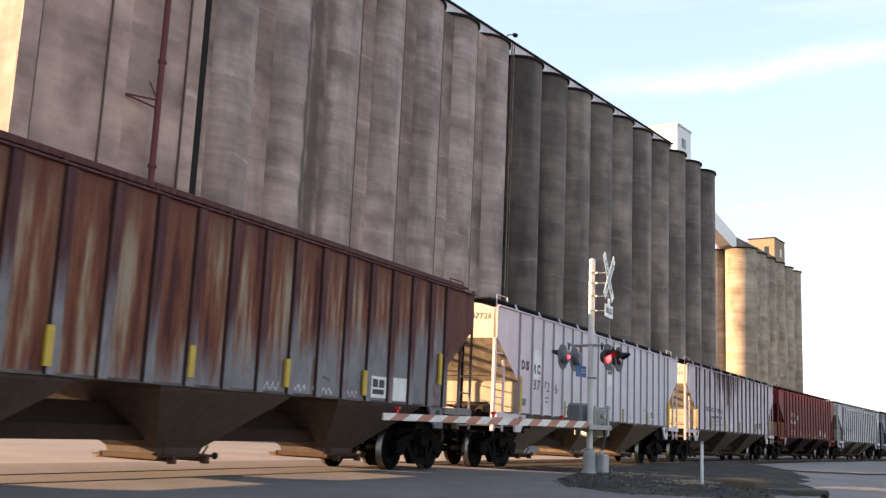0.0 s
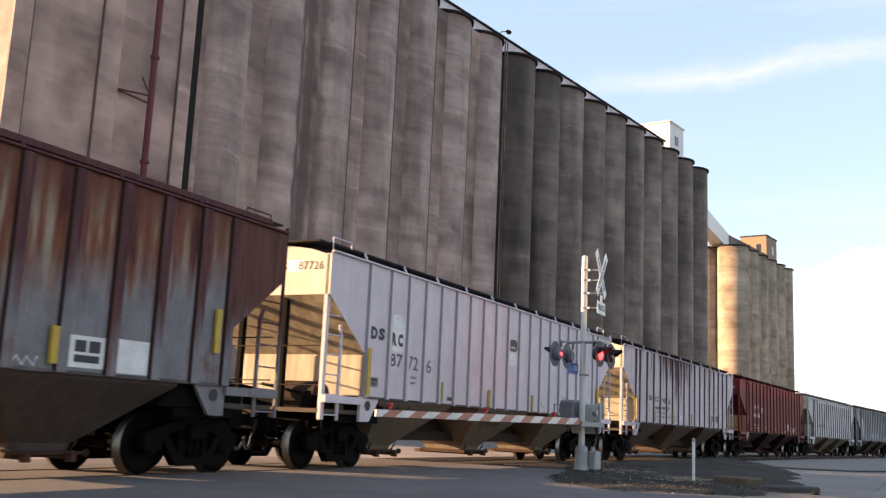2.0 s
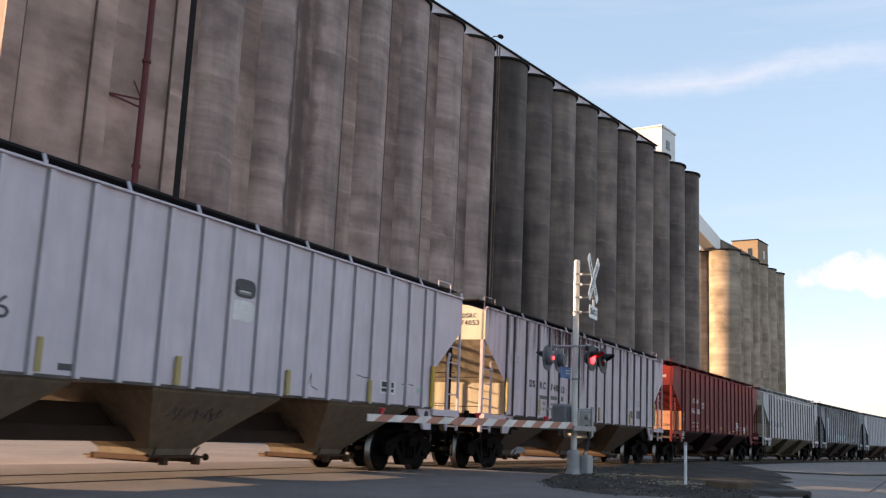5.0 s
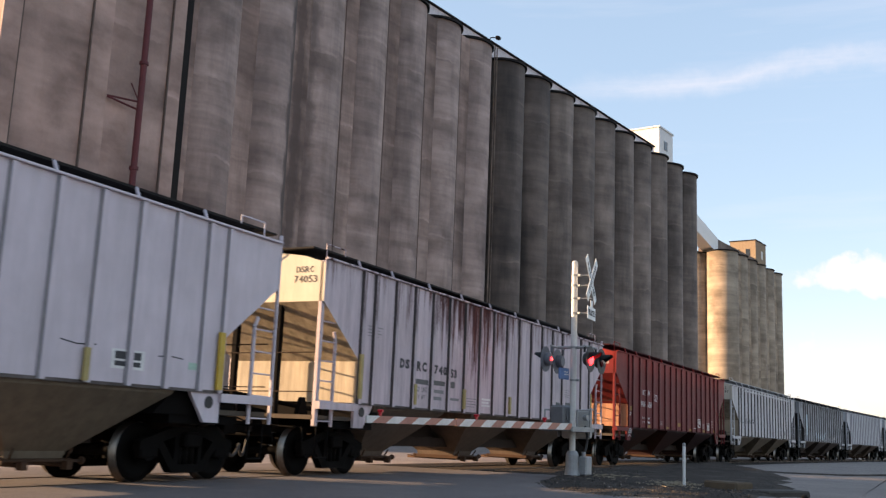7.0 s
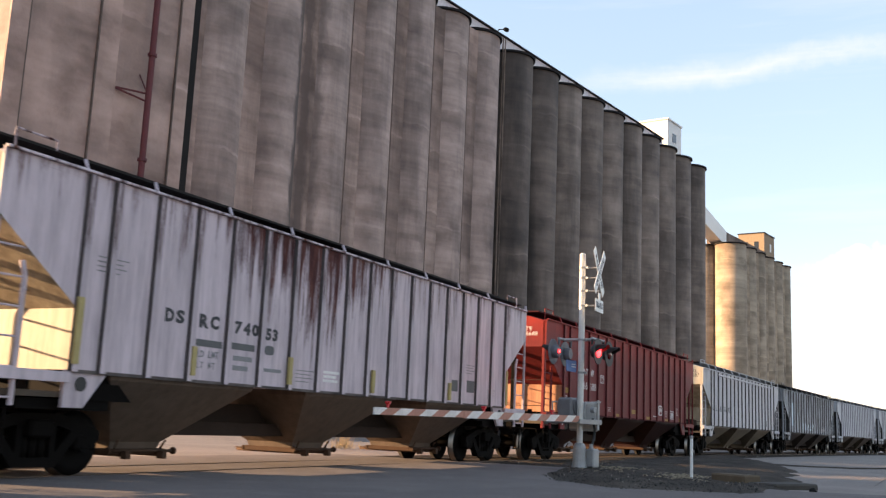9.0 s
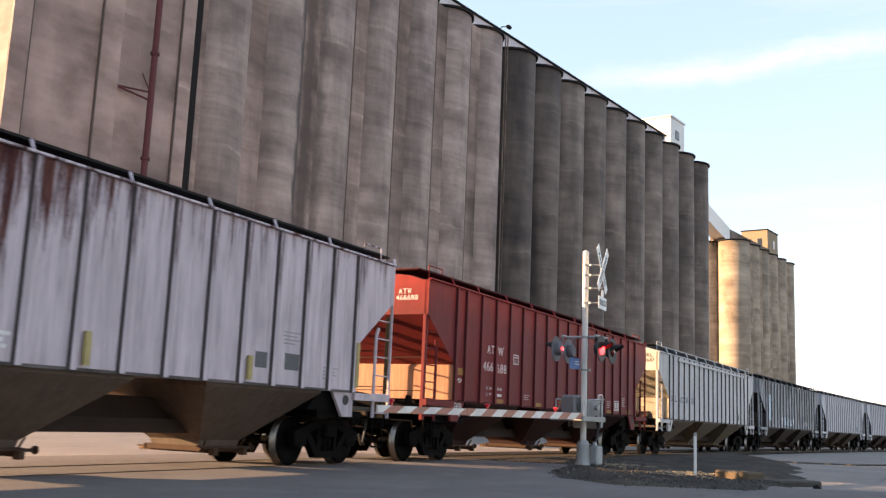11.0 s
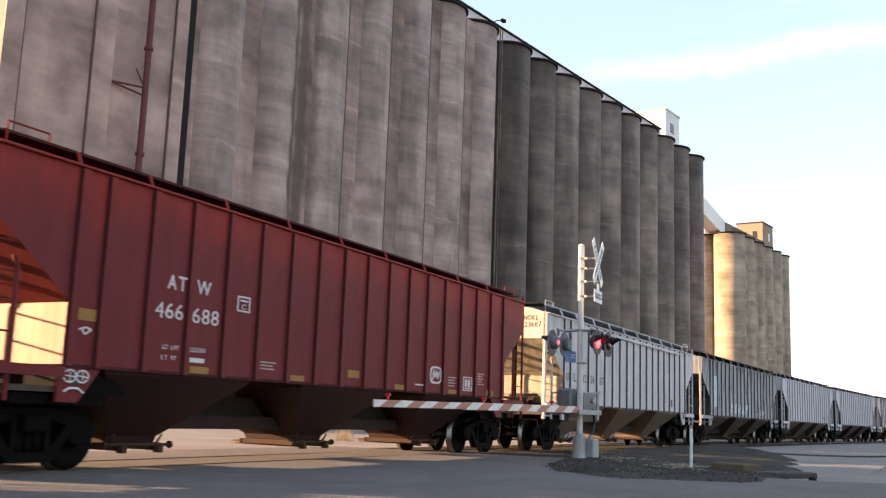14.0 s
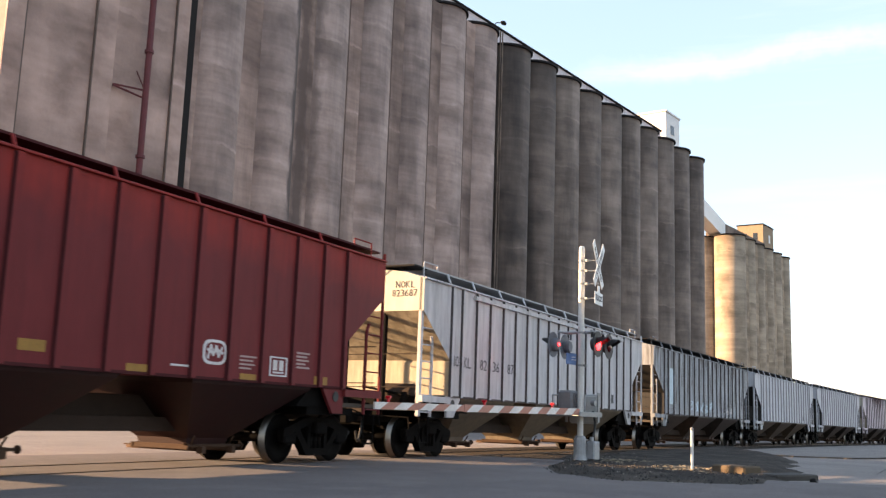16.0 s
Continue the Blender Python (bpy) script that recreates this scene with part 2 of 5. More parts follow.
def concrete(name, light, dark, stain=0.5, lift=1.22, seep=None):
    """Slip-formed concrete: horizontal lifts, stains that run down, pores."""
    m, nt, b = material(name, 0.9)
    v = shifted(nt)
    st = noise_tex(nt, shifted(nt, (0.27, 0.27, 0.03)), 1.0, 6, 0.6)
    broad = noise_tex(nt, shifted(nt, (0.16, 0.16, 0.09)), 1.0, 5, 0.6)
    band = noise_tex(nt, shifted(nt, (0.06, 0.06, 1.0 / lift)), 1.0, 3, 0.7)
    fine = noise_tex(nt, v, 6.0, 8, 0.7)
    c = mixed(nt, ramp(nt, broad, [(0.40, (0, 0, 0)), (0.60, (1, 1, 1))]), dark, light)
    c = mixed(nt, calc(nt, "MULTIPLY", ramp(nt, st, [(0.49, (0, 0, 0)), (0.66, (1, 1, 1))]), stain), c, tuple(x * 0.42 for x in dark))
    c = mixed(nt, 1.0, c, ramp(nt, band, [(0.3, (0.70, 0.70, 0.70)), (0.7, (1.16, 1.16, 1.15))]), "MULTIPLY")
    c = mixed(nt, 1.0, c, ramp(nt, fine, [(0.25, (0.92, 0.92, 0.92)), (0.75, (1.05, 1.05, 1.05))]), "MULTIPLY")
    # pale lips where one pour ended, with damp runs below them
    sep = nt.nodes.new("ShaderNodeSeparateXYZ")
    nt.links.new(v, sep.inputs[0])
    wob = calc(nt, "MULTIPLY", noise_tex(nt, shifted(nt, (0.5, 0.5, 0.2)), 1.0, 3), 1.1)
    lips = calc(nt, "FRACT", calc(nt, "DIVIDE", calc(nt, "ADD", sep.outputs[2], wob), lift * 4.3))
    seen = ramp(nt, noise_tex(nt, shifted(nt, (0.21, 0.21, 0.13)), 1.0, 2), [(0.44, (0, 0, 0)), (0.62, (1, 1, 1))])
    lip = ramp(nt, lips, [(0.0, (0.97, 0.97, 0.97)), (0.55, (0.96, 0.96, 0.96)), (0.955, (0.80, 0.79, 0.78)), (0.965, (1.2, 1.2, 1.21)), (0.99, (1.2, 1.2, 1.21)), (1.0, (0.97, 0.97, 0.97))])
    c = mixed(nt, 1.0, c, mixed(nt, seen, (1, 1, 1), lip), "MULTIPLY")
    # patchy runs below the lift lines
    runs = noise_tex(nt, shifted(nt, (0.30, 0.30, 0.46)), 1.0, 4, 0.55)
    c = mixed(nt, 1.0, c, ramp(nt, runs, [(0.34, (0.70, 0.68, 0.67)), (0.5, (1, 1, 1)), (0.68, (1.17, 1.17, 1.17))]), "MULTIPLY")
    if seep:
        # an old water run with ragged edges down one flank
        tc, ax = nt.nodes.new("ShaderNodeTexCoord"), nt.nodes.new("ShaderNodeSeparateXYZ")
        nt.links.new(tc.outputs["Object"], ax.inputs[0])
        wave = calc(nt, "MULTIPLY", calc(nt, "SUBTRACT", noise_tex(nt, coords(nt, (1, 1, 0.6)), 1.1, 5, 0.6), 0.5), 1.3)
        d = calc(nt, "ADD", calc(nt, "SUBTRACT", seep[1], calc(nt, "ABSOLUTE", calc(nt, "SUBTRACT", ax.outputs[0], seep[0]))), wave)
        c = mixed(nt, calc(nt, "MULTIPLY", calc(nt, "MULTIPLY", d, 2.2, True), seep[2]), c, tuple(x * 0.4 for x in dark))
    nt.links.new(c, b.inputs["Base Color"])
    bumped(nt, b, fine, 0.25, 0.05)
    return m


def gravelly(name, a, c, scale=9.0, bump=0.6, patch=None, spec=0.5):
    m, nt, b = material(name, 0.95)
    b.inputs["Specular IOR Level"].default_value = spec
    v = coords(nt)
    vo = nt.nodes.new("ShaderNodeTexVoronoi")
    vo.inputs["Scale"].default_value = scale
    nt.links.new(v, vo.inputs["Vector"])
    big = noise_tex(nt, v, 0.35, 5)
    fine = noise_tex(nt, v, 30, 6, 0.7)
    col = mixed(nt, ramp(nt, big, [(0.35, (0, 0, 0)), (0.65, (1, 1, 1))]), a, c)
    if patch:
        col = mixed(nt, ramp(nt, noise_tex(nt, v, 0.9, 4), [(0.5, (0, 0, 0)), (0.62, (1, 1, 1))]), col, patch)
    col = mixed(nt, 0.5, col, ramp(nt, fine, [(0.3, tuple(x * 0.6 for x in a)), (0.7, tuple(min(1, x * 1.3) for x in c))]))
    nt.links.new(col, b.inputs["Base Color"])
    bumped(nt, b, calc(nt, "ADD", vo.outputs[0], fine), bump, 0.03)
    return m


M_CONC = concrete("silo_concrete", (0.412, 0.287, 0.243), (0.222, 0.151, 0.128), 0.65)
M_SEEP = concrete("silo_concrete_water_run", (0.412, 0.287, 0.243), (0.222, 0.151, 0.128), 0.5, seep=(1.55, 0.75, 0.95))
M_SEEP2 = concrete("silo_concrete_damp_flank", (0.412, 0.287, 0.243), (0.222, 0.151, 0.128), 0.65, seep=(-1.7, 0.5, 0.6))
M_SEEP3 = concrete("bin_wall_water_run", (0.412, 0.287, 0.243), (0.222, 0.151, 0.128), 0.65, seep=(-7.55, 0.75, 0.8))
M_CONC2 = concrete("silo_concrete_grey", (0.258, 0.188, 0.152), (0.138, 0.099, 0.080), 0.65)
# darker tone for the first two silos of the long bank
M_CONC2_DARK = concrete("silo_concrete_dark", (0.150, 0.107, 0.086), (0.076, 0.054, 0.044), 0.7)
M_WALL = concrete("headhouse_concrete", (0.435, 0.305, 0.262), (0.355, 0.248, 0.214), 0.25, 2.4)
M_CONC3 = concrete("pale_far_concrete", (0.37, 0.28, 0.20), (0.27, 0.20, 0.14), 0.25)
M_SHADOWLINE = simple("dark_shadow_line", (0.165, 0.115, 0.098), 0.9)
M_JOINT = simple("weathered_joint_filler", (0.15, 0.115, 0.1), 0.9)
M_RIM = simple("dark_roof_edge", (0.022, 0.02, 0.02), 0.9)
M_WHITE = simple("white_sheet_metal", (0.78, 0.77, 0.74), 0.5)
M_PALEWALL = simple("pale_gallery_sheet", (0.72, 0.66, 0.68), 0.6)
M_GREYSHEET = simple("grey_sheet_seam", (0.4, 0.38, 0.38), 0.6)
M_TAN = simple("tan_metal_cladding", (0.33, 0.24, 0.16), 0.75)
M_PIPE = simple("red_oxide_pipe", (0.12, 0.02, 0.024), 0.7)
M_STEEL = simple("galvanised_steel", (0.32, 0.32, 0.32), 0.5, 0.4)
# near-black, with the shade under the cars put into the colour
M_DARK = simple("shaded_dirty_steel", (0.006, 0.0048, 0.0042), 0.8)
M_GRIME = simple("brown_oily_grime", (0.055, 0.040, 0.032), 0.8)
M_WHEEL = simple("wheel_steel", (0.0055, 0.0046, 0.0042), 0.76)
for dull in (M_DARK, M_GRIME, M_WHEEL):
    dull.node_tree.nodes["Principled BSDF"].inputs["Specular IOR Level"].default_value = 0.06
M_TREAD = simple("bright_wheel_tread", (0.36, 0.32, 0.28), 0.42, 1.0)
M_YEL = simple("yellow_reflective_strip", (0.62, 0.38, 0.03), 0.5)
M_BLACK = simple("black_rubber", (0.02, 0.02, 0.02), 0.6)
M_GRATE = simple("dark_grating_and_slit_shade", (0.018, 0.015, 0.014), 0.8)
M_POLE = simple("aluminium_pole_paint", (0.62, 0.60, 0.57), 0.5, 0.1, 0.15)
M_SIGN = simple("white_sign_sheeting", (0.8, 0.8, 0.78), 0.4)
M_RED = simple("red_arm_stripe", (0.5, 0.19, 0.13), 0.5)
M_BLUE = simple("blue_sign", (0.12, 0.24, 0.5), 0.5)
M_GREY = simple("grey_mechanism_box", (0.36, 0.365, 0.37), 0.5, 0.2)
M_MOTOR = simple("dark_grey_motor_case", (0.17, 0.172, 0.18), 0.5, 0.2)
M_ARM = simple("warm_white_arm_sheeting", (0.80, 0.73, 0.68), 0.45)
M_GLASS_RED = glowing("lit_red_lens", (1.0, 0.02, 0.02), 6.0)
M_BACK = simple("dull_grey_target_back", (0.14, 0.14, 0.16), 0.6)
M_LENS = simple("dark_red_lens", (0.10, 0.008, 0.008), 0.15)
M_GROUND = gravelly("dirt_and_gravel", (0.158, 0.13, 0.118), (0.272, 0.225, 0.202), 12, 0.5)
M_ROAD = gravelly("worn_asphalt", (0.086, 0.070, 0.067), (0.138, 0.113, 0.106), 40, 0.2, (0.154, 0.126, 0.117))
M_BALLAST = gravelly("dark_ballast", (0.03, 0.026, 0.023), (0.06, 0.05, 0.043), 14, 1.0, spec=0.05)
M_RAIL = simple("rail_steel", (0.10, 0.065, 0.045), 0.5, 0.6)
M_GLASS = simple("dark_window_glass", (0.03, 0.035, 0.04), 0.1)


# ---- mesh helpers ----
def part(name, bm, mat, parent=None, label="", smooth=False):
    me = bm if isinstance(bm, bpy.types.Mesh) else bpy.data.meshes.new(name)
    if me is not bm:
        bmesh.ops.recalc_face_normals(bm, faces=bm.faces)
        for f in bm.faces:
            f.smooth = smooth
        bm.to_mesh(me)
        bm.free()
        for m in mat if isinstance(mat, (list, tuple)) else [mat]:
            me.materials.append(m)
    ob = new(name, me)
    ob.parent = parent
    if label:
        ob["label"] = label
    return ob


def thing(name, m, label, category, group="", kind=""):
    ob = new(name)
    ob.matrix_world = m
    return tagged(ob, label, category, group, kind)


def box(bm, x0, x1, y0, y1, z0, z1, m=None, mi=0, bevel=0.0):
    v = [bm.verts.new((x, y, z)) for x in (x0, x1) for y in (y0, y1) for z in (z0, z1)]
    if m is not None:
        for q in v:
            q.co = m @ q.co
    fs = [bm.faces.new([v[i] for i in q]) for q in ((0, 1, 3, 2), (4, 6, 7, 5), (0, 4, 5, 1), (2, 3, 7, 6), (0, 2, 6, 4), (1, 5, 7, 3))]
    for f in fs:
        f.material_index = mi
    if bevel:
        bmesh.ops.bevel(bm, geom=list({e for f in fs for e in f.edges}), offset=bevel, segments=1, affect="EDGES")
    return bm


def tube(bm, p0, p1, r, n=8, r2=None, mi=0):
    p0, p1 = Vector(p0), Vector(p1)
    d = p1 - p0
    q = d.to_track_quat("Z", "Y").to_matrix()
    rings = []
    for p, rr in ((p0, r), (p1, r if r2 is None else r2)):
        rings.append([bm.verts.new(p + q @ Vector((math.cos(6.2832 * i / n) * rr, math.sin(6.2832 * i / n) * rr, 0))) for i in range(n)])
    for i in range(n):
        f = bm.faces.new((rings[0][i], rings[0][(i + 1) % n], rings[1][(i + 1) % n], rings[1][i]))
        f.material_index, f.smooth = mi, True
    for k, rg in enumerate(rings):
        f = bm.faces.new(rg if k else rg[::-1])
        f.material_index = mi
    return bm


def prism(bm, poly, y0, y1, mi=0):
    """Extrudes an (x, z) outline from y0 to y1."""
    a = [bm.verts.new((x, y0, z)) for x, z in poly]
    b = [bm.verts.new((x, y1, z)) for x, z in poly]
    fs = [bm.faces.new(a), bm.faces.new(b[::-1])]
    n = len(poly)
    fs += [bm.faces.new((a[i], b[i], b[(i + 1) % n], a[(i + 1) % n])) for i in range(n)]
    for f in fs:
        f.material_index = mi
    return bm


def lathe(bm, prof, n=24, mi=0, axis="y"):
    """Turns an outline of (radius, axial) pairs."""
    rings = []
    for r, h in prof:
        ring = []
        for i in range(n):
            a = 6.28318 * i / n
            c, s = math.cos(a) * r, math.sin(a) * r
            ring.append(bm.verts.new((c, h, s) if axis == "y" else (c, s, h) if axis == "z" else (h, c, s)))
        rings.append(ring)
    for k in range(len(rings) - 1):
        for i in range(n):
            f = bm.faces.new((rings[k][i], rings[k][(i + 1) % n], rings[k + 1][(i + 1) % n], rings[k + 1][i]))
            f.material_index, f.smooth = mi, True
    for ring in (rings[0], rings[-1]):
        try:
            bm.faces.new(ring).material_index = mi
        except ValueError:
            pass
    return bm


def text_mesh(words, size, mat, bold=0.0, widen=1.0):
    cu = bpy.data.curves.new("lettering", "FONT")
    cu.body, cu.size, cu.extrude, cu.offset = words, size, 0.002, bold
    cu.resolution_u = 2
    ob = new("lettering", cu)
    dg = bpy.context.evaluated_depsgraph_get()
    me = bpy.data.meshes.new_from_object(ob.evaluated_get(dg))
    bpy.data.objects.remove(ob)
    me.transform(Matrix.Diagonal((widen, 1, 1, 1)))
    me.materials.clear()
    me.materials.append(mat)
    return me

# ---- ground, road and track ----
TRACK_Y, BEND_X, BEND_R, BEND_MAX, GRADE = 11.965, 18.0, 720.0, radians(8.7), 0.0034


def track(s):
    """Place and heading of the track's middle at s metres along it."""
    if s <= BEND_X:
        return Vector((s, TRACK_Y, 0)), 0.0
    far = s - BEND_X
    th = min(far / BEND_R, BEND_MAX)
    rest = far - th * BEND_R
    x = BEND_X + BEND_R * math.sin(th) + rest * math.cos(th)
    y = TRACK_Y - BEND_R * (1 - math.cos(th)) - rest * math.sin(th)
    return Vector((x, y, -GRADE * far)), -th


def strip(name, s0, s1, step, outline, mat, parent=None, label=""):
    """Sweeps a cross-section of (across, up) pairs along the track."""
    bm = bmesh.new()
    rows, s = [], s0
    while s <= s1 + 1e-6:
        p, a = track(s)
        side = Vector((-math.sin(a), math.cos(a), 0))
        rows.append([bm.verts.new(p + side * w + Vector((0, 0, z))) for w, z in outline])
        s += step
    n = len(outline)
    for r0, r1 in zip(rows, rows[1:]):
        for i in range(n):
            bm.faces.new((r0[i], r0[(i + 1) % n], r1[(i + 1) % n], r1[i]))
    bm.faces.new(rows[0])
    bm.faces.new(rows[-1][::-1])
    return part(name, bm, mat, parent, label)


def ground_z(x, y):
    """Level at the crossing, falling a little along the line and in the yard."""
    drop = -0.05 - GRADE * max(0.0, min(x, 400.0) - 18.0)
    return drop


def build_ground():
    bm = bmesh.new()
    xs = [-2500, -600, -150, -40] + [x * 1.0 for x in range(-10, 60, 2)] + [70, 90, 120, 160, 220, 320, 500, 900, 2500]
    ys = [-2500, -600, -150, -40] + [y * 1.0 for y in range(-10, 30, 2)] + [40, 60, 100, 160, 320, 700, 2500]
    grid = [[bm.verts.new((x, y, ground_z(x, y))) for y in ys] for x in xs]
    for i in range(len(xs) - 1):
        for j in range(len(ys) - 1):
            bm.faces.new((grid[i][j], grid[i + 1][j], grid[i + 1][j + 1], grid[i][j + 1]))
    tagged(part("ground", bm, M_GROUND), "flat dusty dirt and gravel yard ground", "ground", kind="structure")
    # the road comes over the track at a slant
    bm = bmesh.new()
    outline = [Vector((x, y, 0)) for x, y in ((25.0, -8.5), (20.2, 1.2), (19.7, 2.6), (23.9, 8.2), (23.4, 14.8), (12.0, 15.4), (8.4, 28.4), (-19.6, 28.4), (-13.5, -8.5))]
    top = [bm.verts.new((p.x, p.y, -0.012)) for p in outline]
    low = [bm.verts.new((p.x, p.y, -0.10)) for p in outline]
    bm.faces.new(top)
    for i in range(len(top)):
        k = (i + 1) % len(top)
        bm.faces.new((top[i], low[i], low[k], top[k]))
    tagged(part("road", bm, M_ROAD), "worn grey asphalt road at a railway crossing", "road", kind="structure")
    tagged(strip("ballast_bed", 23.5, 430.5, 4, [(-3.3, -0.16), (-2.4, -0.036), (2.5, -0.036), (3.3, -0.16)], M_BALLAST), "dark oily track ballast under the train", "ballast", kind="structure")
    for k in (-1, 1):
        w = 0.755 * k
        rail = strip("rail", -20, 430, 4, [(w - 0.036, -0.002), (w - 0.036, -0.05), (w - 0.01, -0.06), (w - 0.07, -0.14), (w + 0.07, -0.14), (w + 0.01, -0.06), (w + 0.036, -0.05), (w + 0.036, -0.002)], M_RAIL)
        tagged(rail, "rusty steel rail with a worn bright top", "rail", "rails", "structure")


build_ground()

# ---- grain elevator ----
U, N = Vector((0.98843, -0.15168, 0)), Vector((0.15168, 0.98843, 0))
ROOF = 37.05
WALL = Matrix(((U.x, N.x, 0, 0), (U.y, N.y, 0, 0), (0, 0, 1, 0), (0, 0, 0, 1)))  # along, off, up


def silo(c, off, r, mat, label, group, top=ROOF - 0.35):
    ob = thing("silo", WALL @ Matrix.Translation((c, off, -1.0)), label, "silo", group)
    bm = bmesh.new()
    n = 40
    lo = [bm.verts.new((r * math.cos(6.28318 * i / n), r * math.sin(6.28318 * i / n), 0)) for i in range(n)]
    hi = [bm.verts.new((v.co.x, v.co.y, top + 1.0)) for v in lo]
    for i in range(n):
        bm.faces.new((lo[i], lo[(i + 1) % n], hi[(i + 1) % n], hi[i])).smooth = True
    bm.faces.new(hi)
    part("shell", bm, mat, ob, smooth=False)
    for f in ob.children[0].data.polygons:
        f.use_smooth = len(f.vertices) == 4
    bm = bmesh.new()
    lathe(bm, [(r + 0.01, top + 0.80), (r + 0.2, top + 0.82), (r + 0.2, top + 1.02), (r - 0.3, top + 1.04)], n, axis="z")
    part("roof_rim", bm, M_RIM, ob, "dark tarred roof rim")
    return ob


for k in range(7):
    silo(41.5 + 5.25 * k, 49.65, 2.6, {1: M_SEEP, 2: M_SEEP2}.get(k, M_CONC), "tall stained grey concrete grain silo", "silos of the near bank")
for k in range(10):
    silo(79.25 + 5.24 * k, 49.65, 2.6, M_CONC2_DARK if k < 2 else M_CONC2, "tall dark-stained concrete grain silo", "silos of the long bank")
for k in range(6):
    silo(182.9 + 5.75 * k, 62.9, 2.9, M_CONC3, "distant concrete grain silo with a sunlit flank", "silos of the far bank")
for k in range(1, 4):
    silo(182.9, 62.9 + 5.4 * k, 2.72, M_CONC3, "distant sunlit concrete grain silo", "silos of the far bank")


def walled(name, a0, a1, o0, o1, z0, z1, mat, label, category, kind=""):
    ob = thing(name, WALL @ Matrix.Translation(((a0 + a1) / 2, o0, z0)), label, category, kind=kind)
    bm = bmesh.new()
    box(bm, -(a1 - a0) / 2, (a1 - a0) / 2, 0, o1 - o0, 0, z1 - z0)
    part("wall", bm, mat, ob)
    return ob


head = walled("headhouse", 26.4, 38.3, 47.4, 66, -1, 52, M_WALL, "tall plain concrete elevator headhouse with flat pilasters", "building")
for a0, a1 in ((-5.95, -4.85), (-0.6, 0.75), (5.0, 5.95)):
    bm = bmesh.new()
    box(bm, a0, a1, -0.16, 0.0, 0, 53)
    part("pilaster", bm, M_WALL, head)
pipe = thing("downpipe", WALL @ Matrix.Translation((35.05, 46.7, 0)), "dark red steel spout pipe with flanges on the headhouse", "pipe")
bm = bmesh.new()
tube(bm, (0, 0, 0), (0, 0, 40), 0.19, 12)
part("pipe", bm, M_PIPE, pipe)
for z in (15.2, 21.6, 28.0):
    bm = bmesh.new()
    tube(bm, (0, 0, z - 0.09), (0, 0, z + 0.09), 0.27, 12)
    part("flange", bm, M_PIPE, pipe)
bm = bmesh.new()
tube(bm, (0, 0, 18.7), (-1.9, 0.55, 19.1), 0.06, 6)
tube(bm, (0, 0, 19.2), (-1.9, 0.55, 19.15), 0.06, 6)
tube(bm, (0, 0.1, 19.2), (-0.3, 0.6, 20.4), 0.04, 6)
part("bracket", bm, M_PIPE, pipe)
near_bank = walled("bin_wall", 39.0, 74.5, 47.8, 62, -1, ROOF - 0.7, M_SEEP3, "recessed concrete wall behind the silo bank", "wall", "structure")
walled("bin_wall", 75.3, 128.0, 50.4, 62, -1, ROOF - 0.7, M_CONC2, "recessed concrete wall behind the long silo bank", "wall", "structure")
walled("bin_wall", 183.0, 211.5, 60.62, 66.0, -1, ROOF - 0.8, M_CONC3, "shallow concrete wall between the far silos", "wall", "structure")
# thin dark strips paint the crevice shadow beside these silos
for k in range(2, 6):
    bm = bmesh.new()
    x = 41.5 + 5.25 * k - 56.75
    box(bm, x + 1.88, x + 1.95, -0.03, 0.0, 0.0, ROOF + 0.2)
    part("joint_seam", bm, M_SHADOWLINE, near_bank, "thin dark strip for the shadow line between silos")
gallery = walled("roof_gallery", 56.0, 118.5, 49.75, 52.4, ROOF - 0.3, ROOF + 1.76, M_PALEWALL, "long pale sheet-metal conveyor gallery on the silo roofs", "gallery")
bm = bmesh.new()
box(bm, -31.3, 31.3, -0.2, 2.8, 2.065, 2.24, bevel=0.03)
part("roof", bm, M_RIM, gallery, "dark gallery roof edge")
for k in range(13):
    bm = bmesh.new()
    x = -30.0 + 5.0 * k
    box(bm, x - 0.04, x + 0.04, -0.03, 0.0, 0.05, 2.05)
    part("sheet_seam", bm, M_GREYSHEET, gallery)
tower = walled("roof_tower", 126.9, 131.9, 52.5, 57.1, 36, 44.4, M_WHITE, "white metal-clad tower house on the silo roof", "tower")
bm = bmesh.new()
box(bm, -0.75, 0.45, -0.06, 0, 5.5, 6.8)
part("window", bm, M_GLASS, tower)
far_house = walled("far_headhouse", 213.7, 221, 66, 71.7, -1, 44.8, M_TAN, "tan metal headhouse on the far silo bank", "building")
walled("gallery", 184, 213, 65.5, 68, 36.5, 40.3, M_CONC2, "grey conveyor gallery on the far silos", "gallery")
bm = bmesh.new()
ob = thing("conveyor_bridge", Matrix(), "white sloping conveyor bridge between silo banks", "conveyor")
a, b = WALL @ Vector((130, 57, 41)), WALL @ Vector((186, 66, 39.6))
d = (b - a).normalized()
m = Matrix.Translation(a) @ d.to_track_quat("X", "Z").to_matrix().to_4x4()
box(bm, 0, (b - a).length, -1.2, 1.2, -2.6, 0.4, m)
part("casing", bm, M_WHITE, ob)
lamp = thing("roof_lamp", WALL @ Matrix.Translation((76.6, 49.65, ROOF + 1.25)), "small flood lamp on a bent arm at the silo roof edge", "lamp")
bm = bmesh.new()
tube(bm, (0, 0, -0.2), (0.5, -0.3, 0.75), 0.05, 8)
tube(bm, (0.5, -0.3, 0.75), (1.3, -0.5, 1.0), 0.05, 8)
part("arm", bm, M_RIM, lamp)
bm = bmesh.new()
